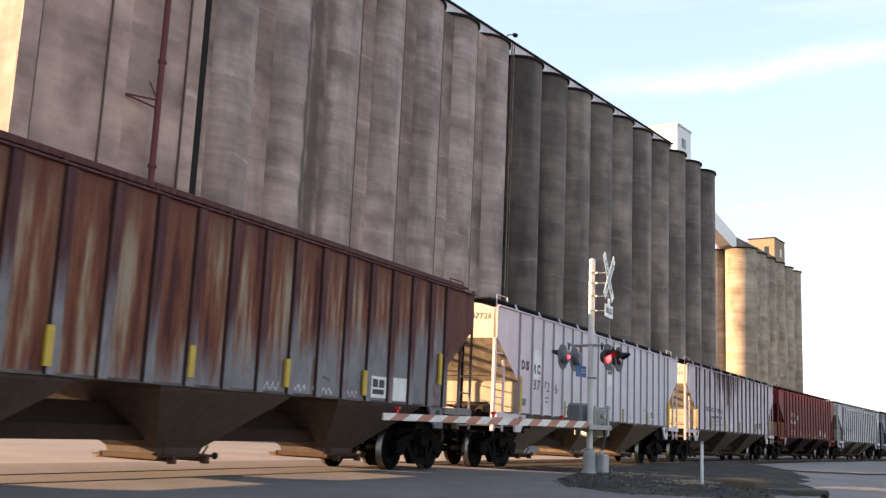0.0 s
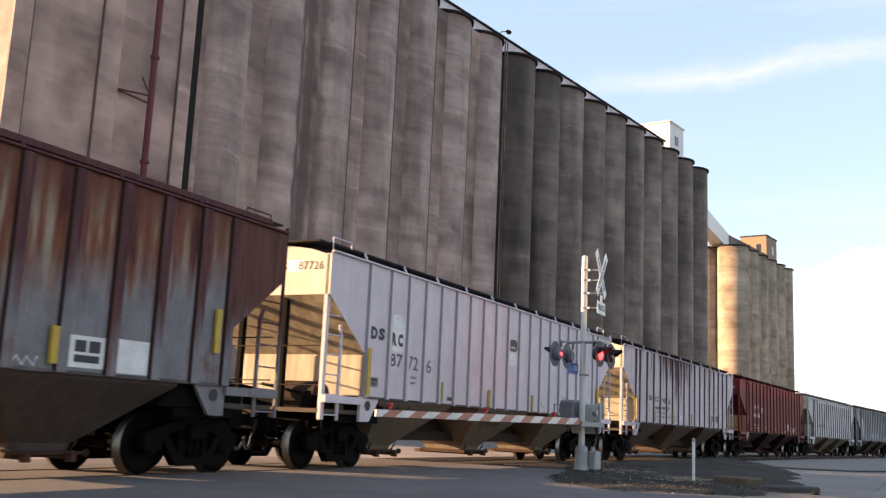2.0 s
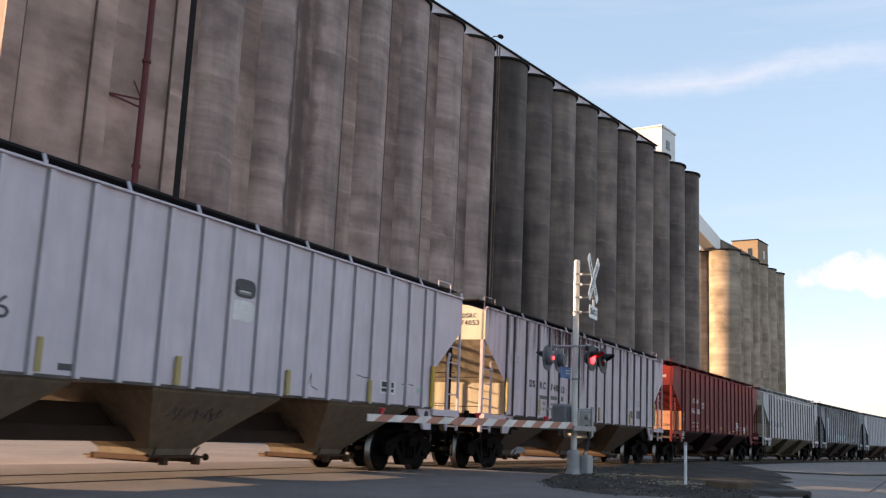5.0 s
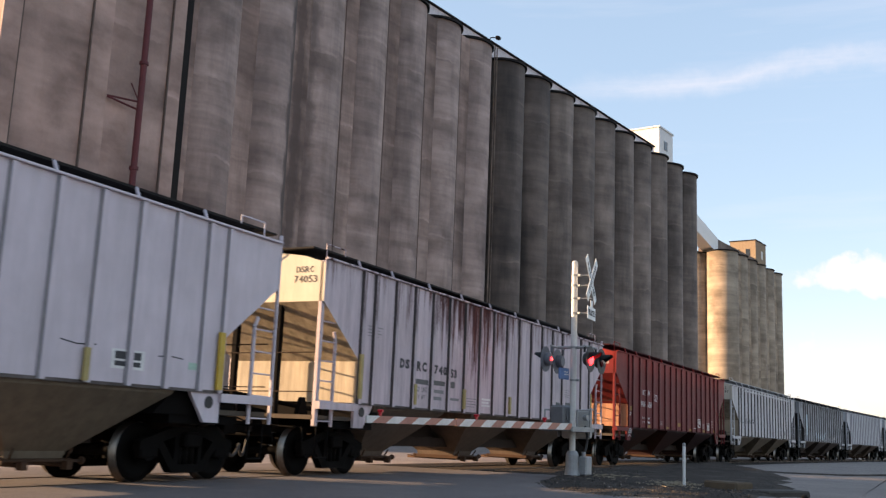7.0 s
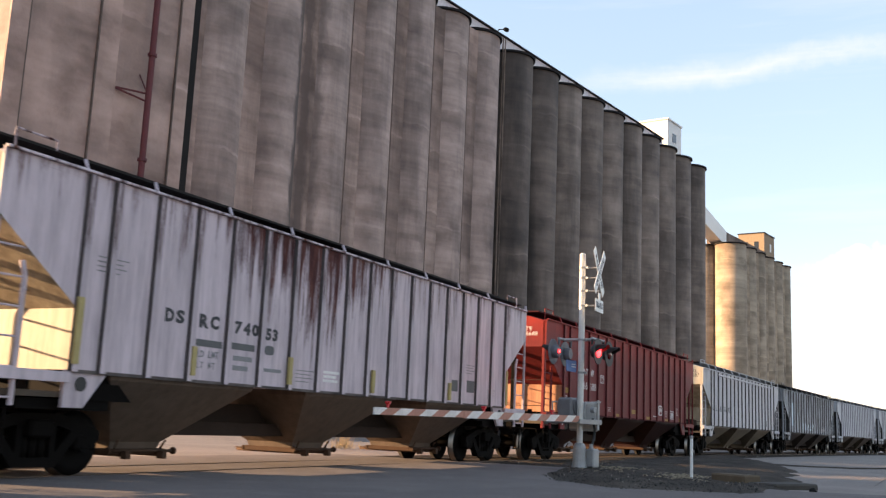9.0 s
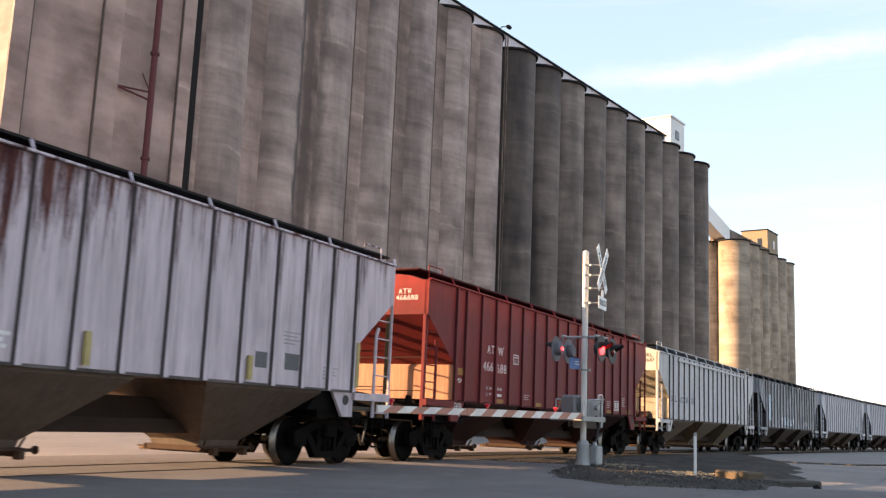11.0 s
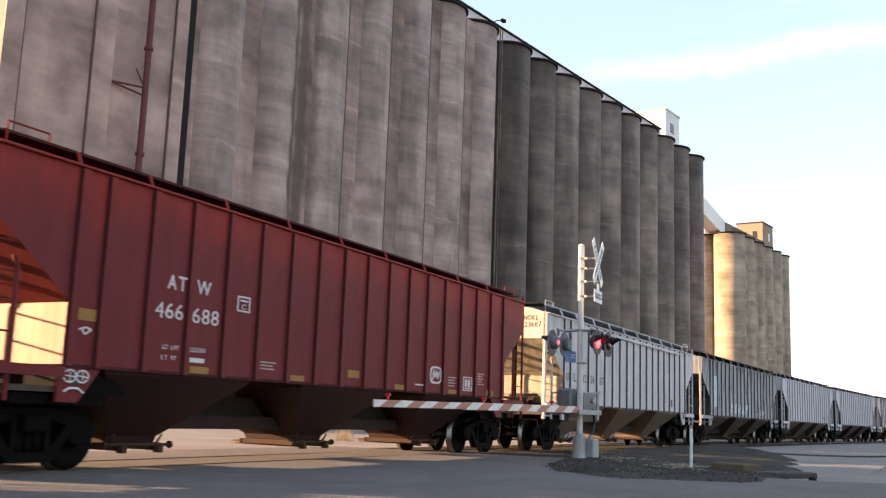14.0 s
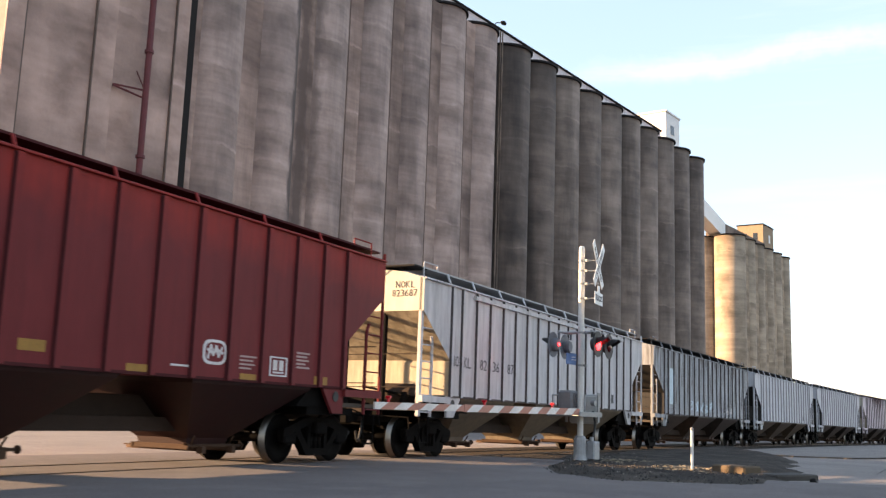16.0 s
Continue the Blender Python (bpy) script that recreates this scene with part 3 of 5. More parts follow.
lathe(bm, [(0.08, -0.12), (0.2, -0.05), (0.26, 0.1), (0.2, 0.22), (0.05, 0.26)], 12, axis="z")
for v in bm.verts:
    v.co = Vector((v.co.x * 1.6 + 1.5, v.co.y - 0.5, v.co.z + 0.95))
part("lamp_head", bm, M_RIM, lamp)
# dark boxes stand in for the shade in two deep slits
bm = bmesh.new()
box(bm, 38.3, 39.05, 47.55, 49.0, -1, 52, WALL)
tagged(part("joint_strip", bm, M_GRATE), "dark strip painting the shaded slit between headhouse and silos", "joint", kind="structure")
bm = bmesh.new()
box(bm, 75.05, 75.75, 48.3, 49.2, -1, ROOF + 0.2, WALL)
tagged(part("joint_strip", bm, M_GRATE), "dark strip painting the shaded recess between silo banks", "joint", kind="structure")
for a in (76.1, 76.5):
    bm = bmesh.new()
    tube(bm, WALL @ Vector((a, 48.2, -1)), WALL @ Vector((a, 48.2, ROOF + 0.5)), 0.07, 8)
    tagged(part("drain_pipe", bm, M_CONC2), "thin grey drain pipe on the silo bank", "pipe", "silo drain pipes")
for ob, w, d, h in ((far_house, 7.3, 5.7, 45.8), (tower, 5.0, 4.6, 8.4)):
    bm = bmesh.new()
    box(bm, -w / 2 - 0.15, w / 2 + 0.15, -0.15, d + 0.15, h, h + 0.22)
    part("roof", bm, M_RIM if ob is far_house else M_WHITE, ob)
for y in (1.2, 3.6):
    bm = bmesh.new()
    box(bm, -3.7, -3.64, y, y + 1.0, 42.4, 44.0)
    part("window", bm, M_GLASS, far_house)
bm = bmesh.new()
box(bm, 0.2, 1.2, -0.06, 0.0, 42.2, 44.0)
part("window", bm, M_WHITE, far_house)
for a in (-4.86, -0.6, 4.98):
    bm = bmesh.new()
    box(bm, a - 0.035, a + 0.035, -0.17, 0.0, 0, 53)
    part("joint_line", bm, M_JOINT, head, "dark vertical joint")

# ---- train ----
SPEED = (3.78168, 0.0010945, 0.00017755)


def travel(t):
    return SPEED[0] * t + SPEED[1] * t * t + SPEED[2] * t ** 3


EAVE, SILL, HALF, WIDE = 4.08, 1.45, 8.81, 1.6
TRUCK = 7.37
CACHE = {}
RISE = {"rusted_grey_paint": 0.14, "maroon_rust_paint": 0.14, "white_car_paint": 0.09, "chalky_grey_white_paint": 0.09, "chalky_post_paint": 0.09, "red_oxide_car_paint": 0.07}
ENDS = {}


def cached(key, make):
    if key not in CACHE:
        CACHE[key] = make()
    return CACHE[key]


def mesh_of(bm, mats, smooth=False):
    me = bpy.data.meshes.new("mesh")
    bmesh.ops.recalc_face_normals(bm, faces=bm.faces)
    bm.to_mesh(me)
    bm.free()
    for m in mats:
        me.materials.append(m)
    return me


def wheelset_mesh():
    bm = bmesh.new()
    for k in (-1, 1):
        prof = [(0.09, 0.02), (0.13, 0.1), (0.33, 0.075), (0.37, 0.09), (0.385, 0.075), (0.457, 0.07), (0.457, -0.02), (0.495, -0.045), (0.495, -0.07), (0.38, -0.07), (0.35, -0.02), (0.16, -0.03), (0.09, -0.06)]
        rings = []
        for r, h in prof:
            y = k * (0.75 + h)
            rings.append([bm.verts.new((math.cos(6.28318 * i / 28) * r, y, math.sin(6.28318 * i / 28) * r)) for i in range(28)])
        for j in range(len(rings) - 1):
            for i in range(28):
                f = bm.faces.new((rings[j][i], rings[j][(i + 1) % 28], rings[j + 1][(i + 1) % 28], rings[j + 1][i]))
                f.smooth = True
                f.material_index = 1 if j in (5, 6) else 0
    tube(bm, (0, -0.98, 0), (0, 0.98, 0), 0.085, 12)
    for k in (-1, 1):
        tube(bm, (0, k * 0.98, 0), (0, k * 1.08, 0), 0.13, 12)
        for i in range(3):
            a = i * 2.0944
            tube(bm, (math.cos(a) * 0.08, k * 1.08, math.sin(a) * 0.08), (math.cos(a) * 0.08, k * 1.10, math.sin(a) * 0.08), 0.022, 6)
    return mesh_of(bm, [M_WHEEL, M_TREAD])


def truck_mesh():
    bm = bmesh.new()
    for k in (-1, 1):
        y0, y1 = k * 0.93, k * 1.09
        # cast side frame: top chord, bottom chord, columns, pedestals
        top = [(-1.12, 0.50), (-1.12, 0.64), (-0.72, 0.76), (-0.4, 0.86), (0.4, 0.86), (0.72, 0.76), (1.12, 0.64), (1.12, 0.50), (0.72, 0.60), (0.36, 0.70), (-0.36, 0.70), (-0.72, 0.60)]
        prism(bm, top, y0, y1)
        prism(bm, [(-0.78, 0.62), (-0.62, 0.66), (-0.28, 0.27), (0.28, 0.27), (0.62, 0.66), (0.78, 0.62), (0.36, 0.14), (-0.36, 0.14)], y0, y1)
        for s in (-1, 1):
            prism(bm, [(s * 0.33, 0.2), (s * 0.24, 0.2), (s * 0.24, 0.75), (s * 0.33, 0.75)], y0, y1)
            box(bm, s * 0.89 - 0.2, s * 0.89 + 0.2, min(y0, y1), max(y0, y1), 0.36, 0.60, bevel=0.03)
        for x in (-0.15, 0.0, 0.15):
            tube(bm, (x, k * 1.0, 0.27), (x, k * 1.0, 0.56), 0.065, 8)
    box(bm, -0.2, 0.2, -1.2, 1.2, 0.54, 0.78, bevel=0.03)
    tube(bm, (0, 0, 0.7), (0, 0, 0.98), 0.18, 12)
    for s in (-1, 1):
        box(bm, s * 0.36 - 0.05, s * 0.36 + 0.05, -0.85, 0.85, 0.36, 0.50)
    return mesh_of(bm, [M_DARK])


def shell_mesh(paint, under):
    """Sides, end plates, slope sheets, bulkheads and the roof, one welded shell."""
    bm = bmesh.new()
    cut = 1.42
    prof = [(-HALF, EAVE), (-HALF, 3.33), (-HALF + cut, 2.28), (-HALF + cut, SILL), (HALF - cut, SILL), (HALF - cut, 2.28), (HALF, 3.33), (HALF, EAVE)]
    near = [bm.verts.new((x, -WIDE, z)) for x, z in prof]
    far = [bm.verts.new((x, WIDE, z)) for x, z in prof]
    bm.faces.new(near)
    bm.faces.new(far[::-1])
    n = len(prof)
    for i in range(n - 1):
        f = bm.faces.new((near[i], near[i + 1], far[i + 1], far[i]))
        f.material_index = (2, 3, 1, 0, 1, 3, 2)[i]
    # cambered roof
    arc = [(-WIDE, 0.0), (-1.1, 0.15), (-0.5, 0.24), (0.5, 0.24), (1.1, 0.15), (WIDE, 0.0)]
    a = [near[0]] + [bm.verts.new((-HALF, y, EAVE + z)) for y, z in arc[1:-1]] + [far[0]]
    b = [near[-1]] + [bm.verts.new((HALF, y, EAVE + z)) for y, z in arc[1:-1]] + [far[-1]]
    for i in range(5):
        bm.faces.new((a[i], a[i + 1], b[i + 1], b[i]))
    for gable in (a, b[::-1]):
        bm.faces.new(gable).material_index = 2
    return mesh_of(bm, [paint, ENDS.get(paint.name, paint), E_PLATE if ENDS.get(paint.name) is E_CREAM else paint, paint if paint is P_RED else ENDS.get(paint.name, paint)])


def post_mesh(paint, grime_shade):
    bm = bmesh.new()
    w = 0.115 if paint is P_RUSTPOST else 0.072 if paint is P_WHITE else 0.08
    prism(bm, [(-w, -0.001), (-w + 0.025, -0.055), (w - 0.025, -0.055), (w, -0.001)], SILL - 0.02, EAVE - 0.03 + RISE.get(paint.name, 0.0))
    for v in bm.verts:
        v.co = Vector((v.co.x, v.co.z, v.co.y))
    bmesh.ops.recalc_face_normals(bm, faces=bm.faces)
    # one flank takes a darker tone: its shading is put into the colour
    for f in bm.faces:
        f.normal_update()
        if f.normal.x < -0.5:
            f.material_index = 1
    return mesh_of(bm, [paint, grime_shade])


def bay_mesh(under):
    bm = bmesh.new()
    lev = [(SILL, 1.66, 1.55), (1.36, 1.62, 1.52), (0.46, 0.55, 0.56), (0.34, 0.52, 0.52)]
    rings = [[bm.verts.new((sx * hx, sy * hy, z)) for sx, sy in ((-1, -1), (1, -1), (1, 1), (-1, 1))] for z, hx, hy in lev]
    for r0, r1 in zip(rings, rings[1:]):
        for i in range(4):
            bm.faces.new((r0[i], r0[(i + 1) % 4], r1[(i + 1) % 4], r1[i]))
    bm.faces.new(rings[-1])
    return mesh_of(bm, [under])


def gate_mesh(mat):
    bm = bmesh.new()
    for k in (-1, 1):
        box(bm, -0.62, 0.62, k * 0.6 - 0.03, k * 0.6 + 0.03, 0.27, 0.36, bevel=0.01)
        box(bm, k * 0.58 - 0.03, k * 0.58 + 0.03, -0.57, 0.57, 0.27, 0.36, bevel=0.01)
    box(bm, -0.54, 0.54, -0.5, 0.85, 0.30, 0.32)
    tube(bm, (-0.72, -0.7, 0.33), (0.72, -0.7, 0.33), 0.024, 8)
    for x in (-0.72, 0.72):
        tube(bm, (x - 0.02, -0.7, 0.33), (x + 0.02, -0.7, 0.33), 0.06, 8)
    for x in (-0.5, 0.5):
        tube(bm, (x, -0.62, 0.36), (x * 1.05, -0.7, 0.50), 0.018, 6)
    for s in (-1, 1):
        tube(bm, (s * 0.4, -0.78, 0.27), (s * 0.4, 0.9, 0.27), 0.03, 8)
        box(bm, s * 0.4 - 0.05, s * 0.4 + 0.05, -0.82, -0.70, 0.21, 0.33)
    return mesh_of(bm, [mat])


def hopper_car(center, paint, trim, under, posts, label, grime_shade, lift=0.30):
    walkway = grime_shade if grime_shade in (G_RUST, G_RED) else M_STEEL if paint is P_WHITE2 else M_GRATE
    car = thing("hopper_car", pose(center, TRACK_Y, 0), label, "freight car", "hopper cars of the train")
    part("shell", cached(("shell", paint.name), lambda: shell_mesh(paint, under)), paint, car)
    pm = cached(("post", trim.name), lambda: post_mesh(trim, grime_shade))
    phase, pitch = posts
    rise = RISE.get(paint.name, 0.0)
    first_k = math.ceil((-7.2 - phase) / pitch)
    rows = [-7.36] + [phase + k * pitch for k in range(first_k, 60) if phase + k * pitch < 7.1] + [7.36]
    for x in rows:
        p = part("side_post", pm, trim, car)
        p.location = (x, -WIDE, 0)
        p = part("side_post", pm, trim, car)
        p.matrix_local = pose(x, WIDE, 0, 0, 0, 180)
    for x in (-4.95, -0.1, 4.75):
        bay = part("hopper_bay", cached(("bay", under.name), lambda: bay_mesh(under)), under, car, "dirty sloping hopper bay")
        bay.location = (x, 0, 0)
        g = part("outlet_gate", cached("gate", lambda: gate_mesh(M_GATE)), M_GATE, bay, "rusty sliding outlet gate")
    for k in (-1, 1):
        bm = bmesh.new()
        box(bm, -HALF, HALF, min(k * WIDE, k * (WIDE + 0.062)), max(k * WIDE, k * (WIDE + 0.062)), EAVE - 0.02 + rise, EAVE + 0.02 + rise, bevel=0.008)
        part("top_chord", bm, trim, car)
        bm = bmesh.new()
        box(bm, -7.36, 7.36, min(k * WIDE, k * (WIDE + 0.012)), max(k * WIDE, k * (WIDE + 0.012)), SILL - 0.035, SILL + 0.012)
        part("sill_seam", bm, G_RED if paint is P_RED else M_SEAM, car, "dirt-filled bottom seam")
    # walkways on the roof
    for k in (-1, 1):
        bm = bmesh.new()
        box(bm, -HALF + 0.25, HALF - 0.25, min(k * 0.75, k * 1.42), max(k * 0.75, k * 1.42), EAVE + lift - 0.03, EAVE + lift + 0.01)
        part("running_board", bm, walkway, car, "galvanised roof walkway" if walkway is M_STEEL else "dark steel roof walkway")
    if rise:
        for k in (-1, 1):
            bm = bmesh.new()
            box(bm, -HALF, HALF, min(k * (WIDE - 0.02), k * (WIDE + 0.002)), max(k * (WIDE - 0.02), k * (WIDE + 0.002)), EAVE - 0.02, EAVE + rise)
            part("eave_plate", bm, paint, car)
    if paint is P_RUST:
        bm = bmesh.new()
        box(bm, -HALF + 0.25, HALF - 0.25, -1.46, -1.425, EAVE + lift - 0.09, EAVE + lift + 0.015, bevel=0.01)
        part("walkway_fascia", bm, trim, car, "rusty angle along the roof walkway")

    def bracket_mesh():
        bm = bmesh.new()
        tube(bm, (0, -WIDE + 0.03, EAVE - 0.03), (0, -1.43, EAVE + lift - 0.01), 0.028, 6)
        return mesh_of(bm, [trim])

    for i in range(0, len(rows), 2):
        br = part("walkway_bracket", cached(("bracket", trim.name, lift), bracket_mesh), trim, car)
        br.location = (rows[i], 0, 0)
    bm = bmesh.new()
    box(bm, -HALF + 0.8, HALF - 0.8, -0.45, 0.45, EAVE + 0.1, EAVE + lift + 0.1, bevel=0.05)
    part("trough_hatch", bm, walkway, car)
    bm = bmesh.new()
    box(bm, -HALF - 0.2, HALF + 0.2, -0.2, 0.2, 0.80, 1.15)
    # deeper brown box stands in for the shade between the bays
    box(bm, -5.9, 5.9, -0.42, 0.42, 0.57, 0.80)
    part("center_sill", bm, M_SILLSHADE, car)
    for s in (-1, 1):
        tr = part("truck", cached("truck", truck_mesh), M_DARK, car, "dark cast steel truck")
        tr.location = (s * TRUCK, 0, 0)
        for q in (-0.89, 0.89):
            w = part("wheelset", cached("wheelset", wheelset_mesh), M_WHEEL, tr)
            w.location = (q, 0, 0.457)
        end_fittings(car, s, paint, trim, lift)
    return car


def end_fittings(car, s, paint, trim, lift):
    """Ladders, corner posts, platform, draft gear and shear plates at one end."""
    e = s * HALF
    for k in (-1, 1):
        bm = bmesh.new()
        prism(bm, [(e - s * 2.05, 1.36), (e - s * 2.1, SILL), (e - s * 1.36, SILL), (e - s * 1.36, 0.95), (e - s * 1.72, 0.95)], k * (WIDE - 0.02), k * (WIDE - 0.08))
        sp = part("shear_plate", bm, trim, car)
        bm = bmesh.new()
        tube(bm, (e - s * 1.64, k * (WIDE - 0.015), 1.27), (e - s * 1.64, k * (WIDE - 0.005), 1.27), 0.1, 18)
        part("lightening_hole", bm, M_BLACK, sp, "dark round hole")
        bm = bmesh.new()
        box(bm, min(e, e - s * 1.4), max(e, e - s * 1.4), k * WIDE - 0.05, k * WIDE + 0.05, 1.28, 1.42)
        part("side_sill", bm, trim, car)
        # corner ladder
        bm = bmesh.new()
        if s < 0:
            box(bm, e + 0.0, e + 0.1, k * 1.52 - 0.045, k * 1.52 + 0.045, 0.95, EAVE + (0.05 if k < 0 else -0.6), bevel=0.012)
        else:
            box(bm, e + 0.012, e + 0.062, k * 1.57 - 0.03, k * 1.57 + 0.03, 0.95, EAVE + (0.24 if k < 0 else -0.1), bevel=0.01)
        tube(bm, (e - s * 0.55, k * 1.56, 0.95), (e - s * 0.55, k * 1.56, 2.6), 0.036, 8)
        tube(bm, (e - s * 0.55, k * 1.56, 2.6), (e - s * 0.48, k * 1.57, 2.78), 0.036, 8)
        for i in range(6):
            z = 1.05 + i * 0.38
            tube(bm, (e, k * 1.54, z), (e - s * 0.55, k * 1.56, z), 0.016, 6)
        part("ladder", bm, trim, car)
        bm = bmesh.new()
        tube(bm, (e - s * 0.1, k * 1.54, 0.95), (e - s * 0.1, k * 1.54, 0.36), 0.018, 6)
        tube(bm, (e - s * 0.5, k * 1.54, 0.95), (e - s * 0.5, k * 1.54, 0.36), 0.018, 6)
        tube(bm, (e - s * 0.1, k * 1.54, 0.37), (e - s * 0.5, k * 1.54, 0.37), 0.02, 6)
        part("step", bm, M_DARK, car)
    bm = bmesh.new()
    box(bm, min(e, e - s * 1.45), max(e, e - s * 1.45), -1.5, 1.5, 1.08, 1.16)
    part("end_platform", bm, M_DECK, car)
    # the near-black wedge also fills the shaded gap beside the hopper bay
    bm = bmesh.new()
    box(bm, min(e - s * 0.75, e - s * 2.35), max(e - s * 0.75, e - s * 2.35), -1.42, 1.42, 0.92, 1.06)
    prism(bm, [(e - s * 1.5, 1.06), (e - s * 2.75, 1.06), (e - s * 2.3, SILL), (e - s * 1.5, SILL)], -1.45, 1.45)
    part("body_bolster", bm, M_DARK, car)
    bm = bmesh.new()
    last = None
    for j in range(11):
        a0 = j / 10
        p = Vector((e + s * (0.35 + 0.42 * a0), -0.32 - 0.1 * a0, 0.82 - 0.46 * math.sin(a0 * 2.6)))
        if last:
            tube(bm, last, p, 0.028, 8)
        last = p
    part("air_hose", bm, M_BLACK, car)
    bm = bmesh.new()
    tube(bm, (e + s * 0.25, -1.45, 0.92), (e + s * 0.25, -0.3, 0.95), 0.016, 6)
    tube(bm, (e + s * 0.25, -1.45, 0.92), (e + s * 0.28, -1.5, 0.66), 0.016, 6)
    tube(bm, (e + s * 0.25, -0.3, 0.95), (e + s * 0.6, -0.12, 1.08), 0.016, 6)
    part("uncoupling_lever", bm, M_DARK, car)
    bm = bmesh.new()
    box(bm, min(e + s * 0.02, e + s * 0.10), max(e + s * 0.02, e + s * 0.10), -0.62, 0.62, 0.72, 1.1, bevel=0.02)
    part("striker_plate", bm, M_DARK, car)
    # end posts coloured near-black for their shade side
    for y in (-0.52, 0.52):
        bm = bmesh.new()
        box(bm, e - s * 0.12 - 0.06, e - s * 0.12 + 0.06, y - 0.06, y + 0.06, 1.16, 3.5, bevel=0.01)
        part("end_post", bm, M_DARK, car)
    for k in (-1, 1):
        bm = bmesh.new()
        xa, xb, za, zb = e - s * 0.28, e - s * 0.95, EAVE + 0.02, EAVE + 0.42
        pts = [(xa, k * 1.42, za), (xa, k * 1.42, zb), (xb, k * 1.42, zb), (xb, k * 1.42, za + 0.26)]
        for p, q in zip(pts, pts[1:]):
            tube(bm, p, q, 0.015, 6)
        part("roof_handrail", bm, trim, car)
    # crosswise walkway over the end, on bent struts
    board = G_RUST if paint is P_RUST else G_RED if paint is P_RED else M_GRATE
    bm = bmesh.new()
    box(bm, min(e - s * 0.55, e + s * 0.14), max(e - s * 0.55, e + s * 0.14), -1.40, 1.40, EAVE + lift - 0.035, EAVE + lift + 0.005, bevel=0.008)
    part("end_walkway", bm, board, car, "dark grated walkway over the car end")
    for y in () if paint is P_WHITE else (-0.45, 0.9):
        bm = bmesh.new()
        tube(bm, (e + s * 0.12, y, EAVE + lift - 0.03), (e + s * 0.015, y + 0.18, EAVE - 0.06), 0.011, 6)
        tube(bm, (e + s * 0.12, y + 0.36, EAVE + lift - 0.03), (e + s * 0.015, y + 0.18, EAVE - 0.06), 0.011, 6)
        part("walkway_strut", bm, trim, car)
    # gussets and a brake pipe on the platform
    for x, y, w, h in ((0.42, -0.95, 0.17, 0.34), (0.95, -1.2, 0.1, 0.18), (1.0, 0.2, 0.12, 0.22)):
        bm = bmesh.new()
        prism(bm, [(e - s * x - w, 1.16), (e - s * x + w, 1.16), (e - s * x + w * 0.25, 1.16 + h), (e - s * x - w * 0.25, 1.16 + h)], y - 0.05, y + 0.05)
        part("gusset", bm, M_DARK, car)
    bm = bmesh.new()
    tube(bm, (e - s * 0.3, 1.1, 1.62), (e - s * 1.1, -1.0, 1.25), 0.045, 8)
    part("brake_pipe", bm, M_DARK, car)
    if s < 0 and paint in (P_WHITE, P_WHITE2):
        bm = bmesh.new()
        lathe(bm, [(0.05, -0.62), (0.2, -0.58), (0.25, -0.5), (0.25, 0.3), (0.2, 0.38), (0.05, 0.42)], 18)
        for v in bm.verts:
            v.co += Vector((e + 0.85, -0.45, 1.46))
        part("air_reservoir", bm, M_GRIME, car)
        bm = bmesh.new()
        box(bm, e + 0.5, e + 0.75, -1.2, -0.95, 1.16, 1.42, bevel=0.03)
        tube(bm, (e + 0.6, -1.0, 1.4), (e + 0.6, 0.3, 1.62), 0.03, 8)
        part("brake_valve", bm, M_DARK, car)
    elif s > 0:
        bm = bmesh.new()
        for j in range(20):
            a0, a1 = j * 0.31416, (j + 1) * 0.31416
            tube(bm, (e - 0.2, 0.9 + 0.27 * math.cos(a0), 2.3 + 0.27 * math.sin(a0)), (e - 0.2, 0.9 + 0.27 * math.cos(a1), 2.3 + 0.27 * math.sin(a1)), 0.016, 6)
        for j in range(3):
            a0 = j * 2.0944
            tube(bm, (e - 0.2, 0.9, 2.3), (e - 0.2, 0.9 + 0.27 * math.cos(a0), 2.3 + 0.27 * math.sin(a0)), 0.014, 6)
        part("brake_wheel", bm, trim, car)
        bm = bmesh.new()
        box(bm, e - 0.42, e - 0.22, 0.75, 1.05, 1.16, 2.45, bevel=0.02)
        part("brake_stand", bm, M_DARK, car)
    for z in (1.6, 2.35):
        bm = bmesh.new()
        tube(bm, (e - s * 0.05, -1.5, z), (e - s * 0.05, 1.5, z - 0.03), 0.012, 6)
        part("grab_rail", bm, M_GRIME, car)
    bm = bmesh.new()
    box(bm, min(e, e + s * 0.78), max(e, e + s * 0.78), -0.1, 0.1, 0.78, 1.0, bevel=0.02)
    box(bm, min(e + s * 0.55, e + s * 0.80), max(e + s * 0.55, e + s * 0.80), -0.2, 0.16, 0.74, 1.06, bevel=0.03)
    part("coupler", bm, M_DARK, car)


# deck colour is lifted for the sun on the platform
M_DECK = simple("pale_sunlit_deck_steel", (0.105, 0.082, 0.064), 0.85)
M_GATE = simple("ochre_gate_dirt", (0.075, 0.040, 0.024), 0.85)
M_SEAM = simple("seam_dirt", (0.05, 0.04, 0.036), 0.9, scale=1.5, dark=(0.16, 0.13, 0.12))
M_SILLSHADE = simple("brown_sill_shade", (0.04, 0.026, 0.02), 0.85)
# flank shade painted on the posts; red and brown also coat walkways
G_DARK = simple("black_flank_shade", (0.085, 0.070, 0.070), 0.85)
G_GREY = simple("grey_flank_shade", (0.34, 0.315, 0.33), 0.8)
G_RED = simple("dark_red_flank_shade_and_trim", (0.075, 0.013, 0.014), 0.85)
G_RUST = simple("brown_flank_shade_and_walkway", (0.045, 0.02, 0.016), 0.85)
P_RUST = rusted_sheet("rusted_grey_paint", False)
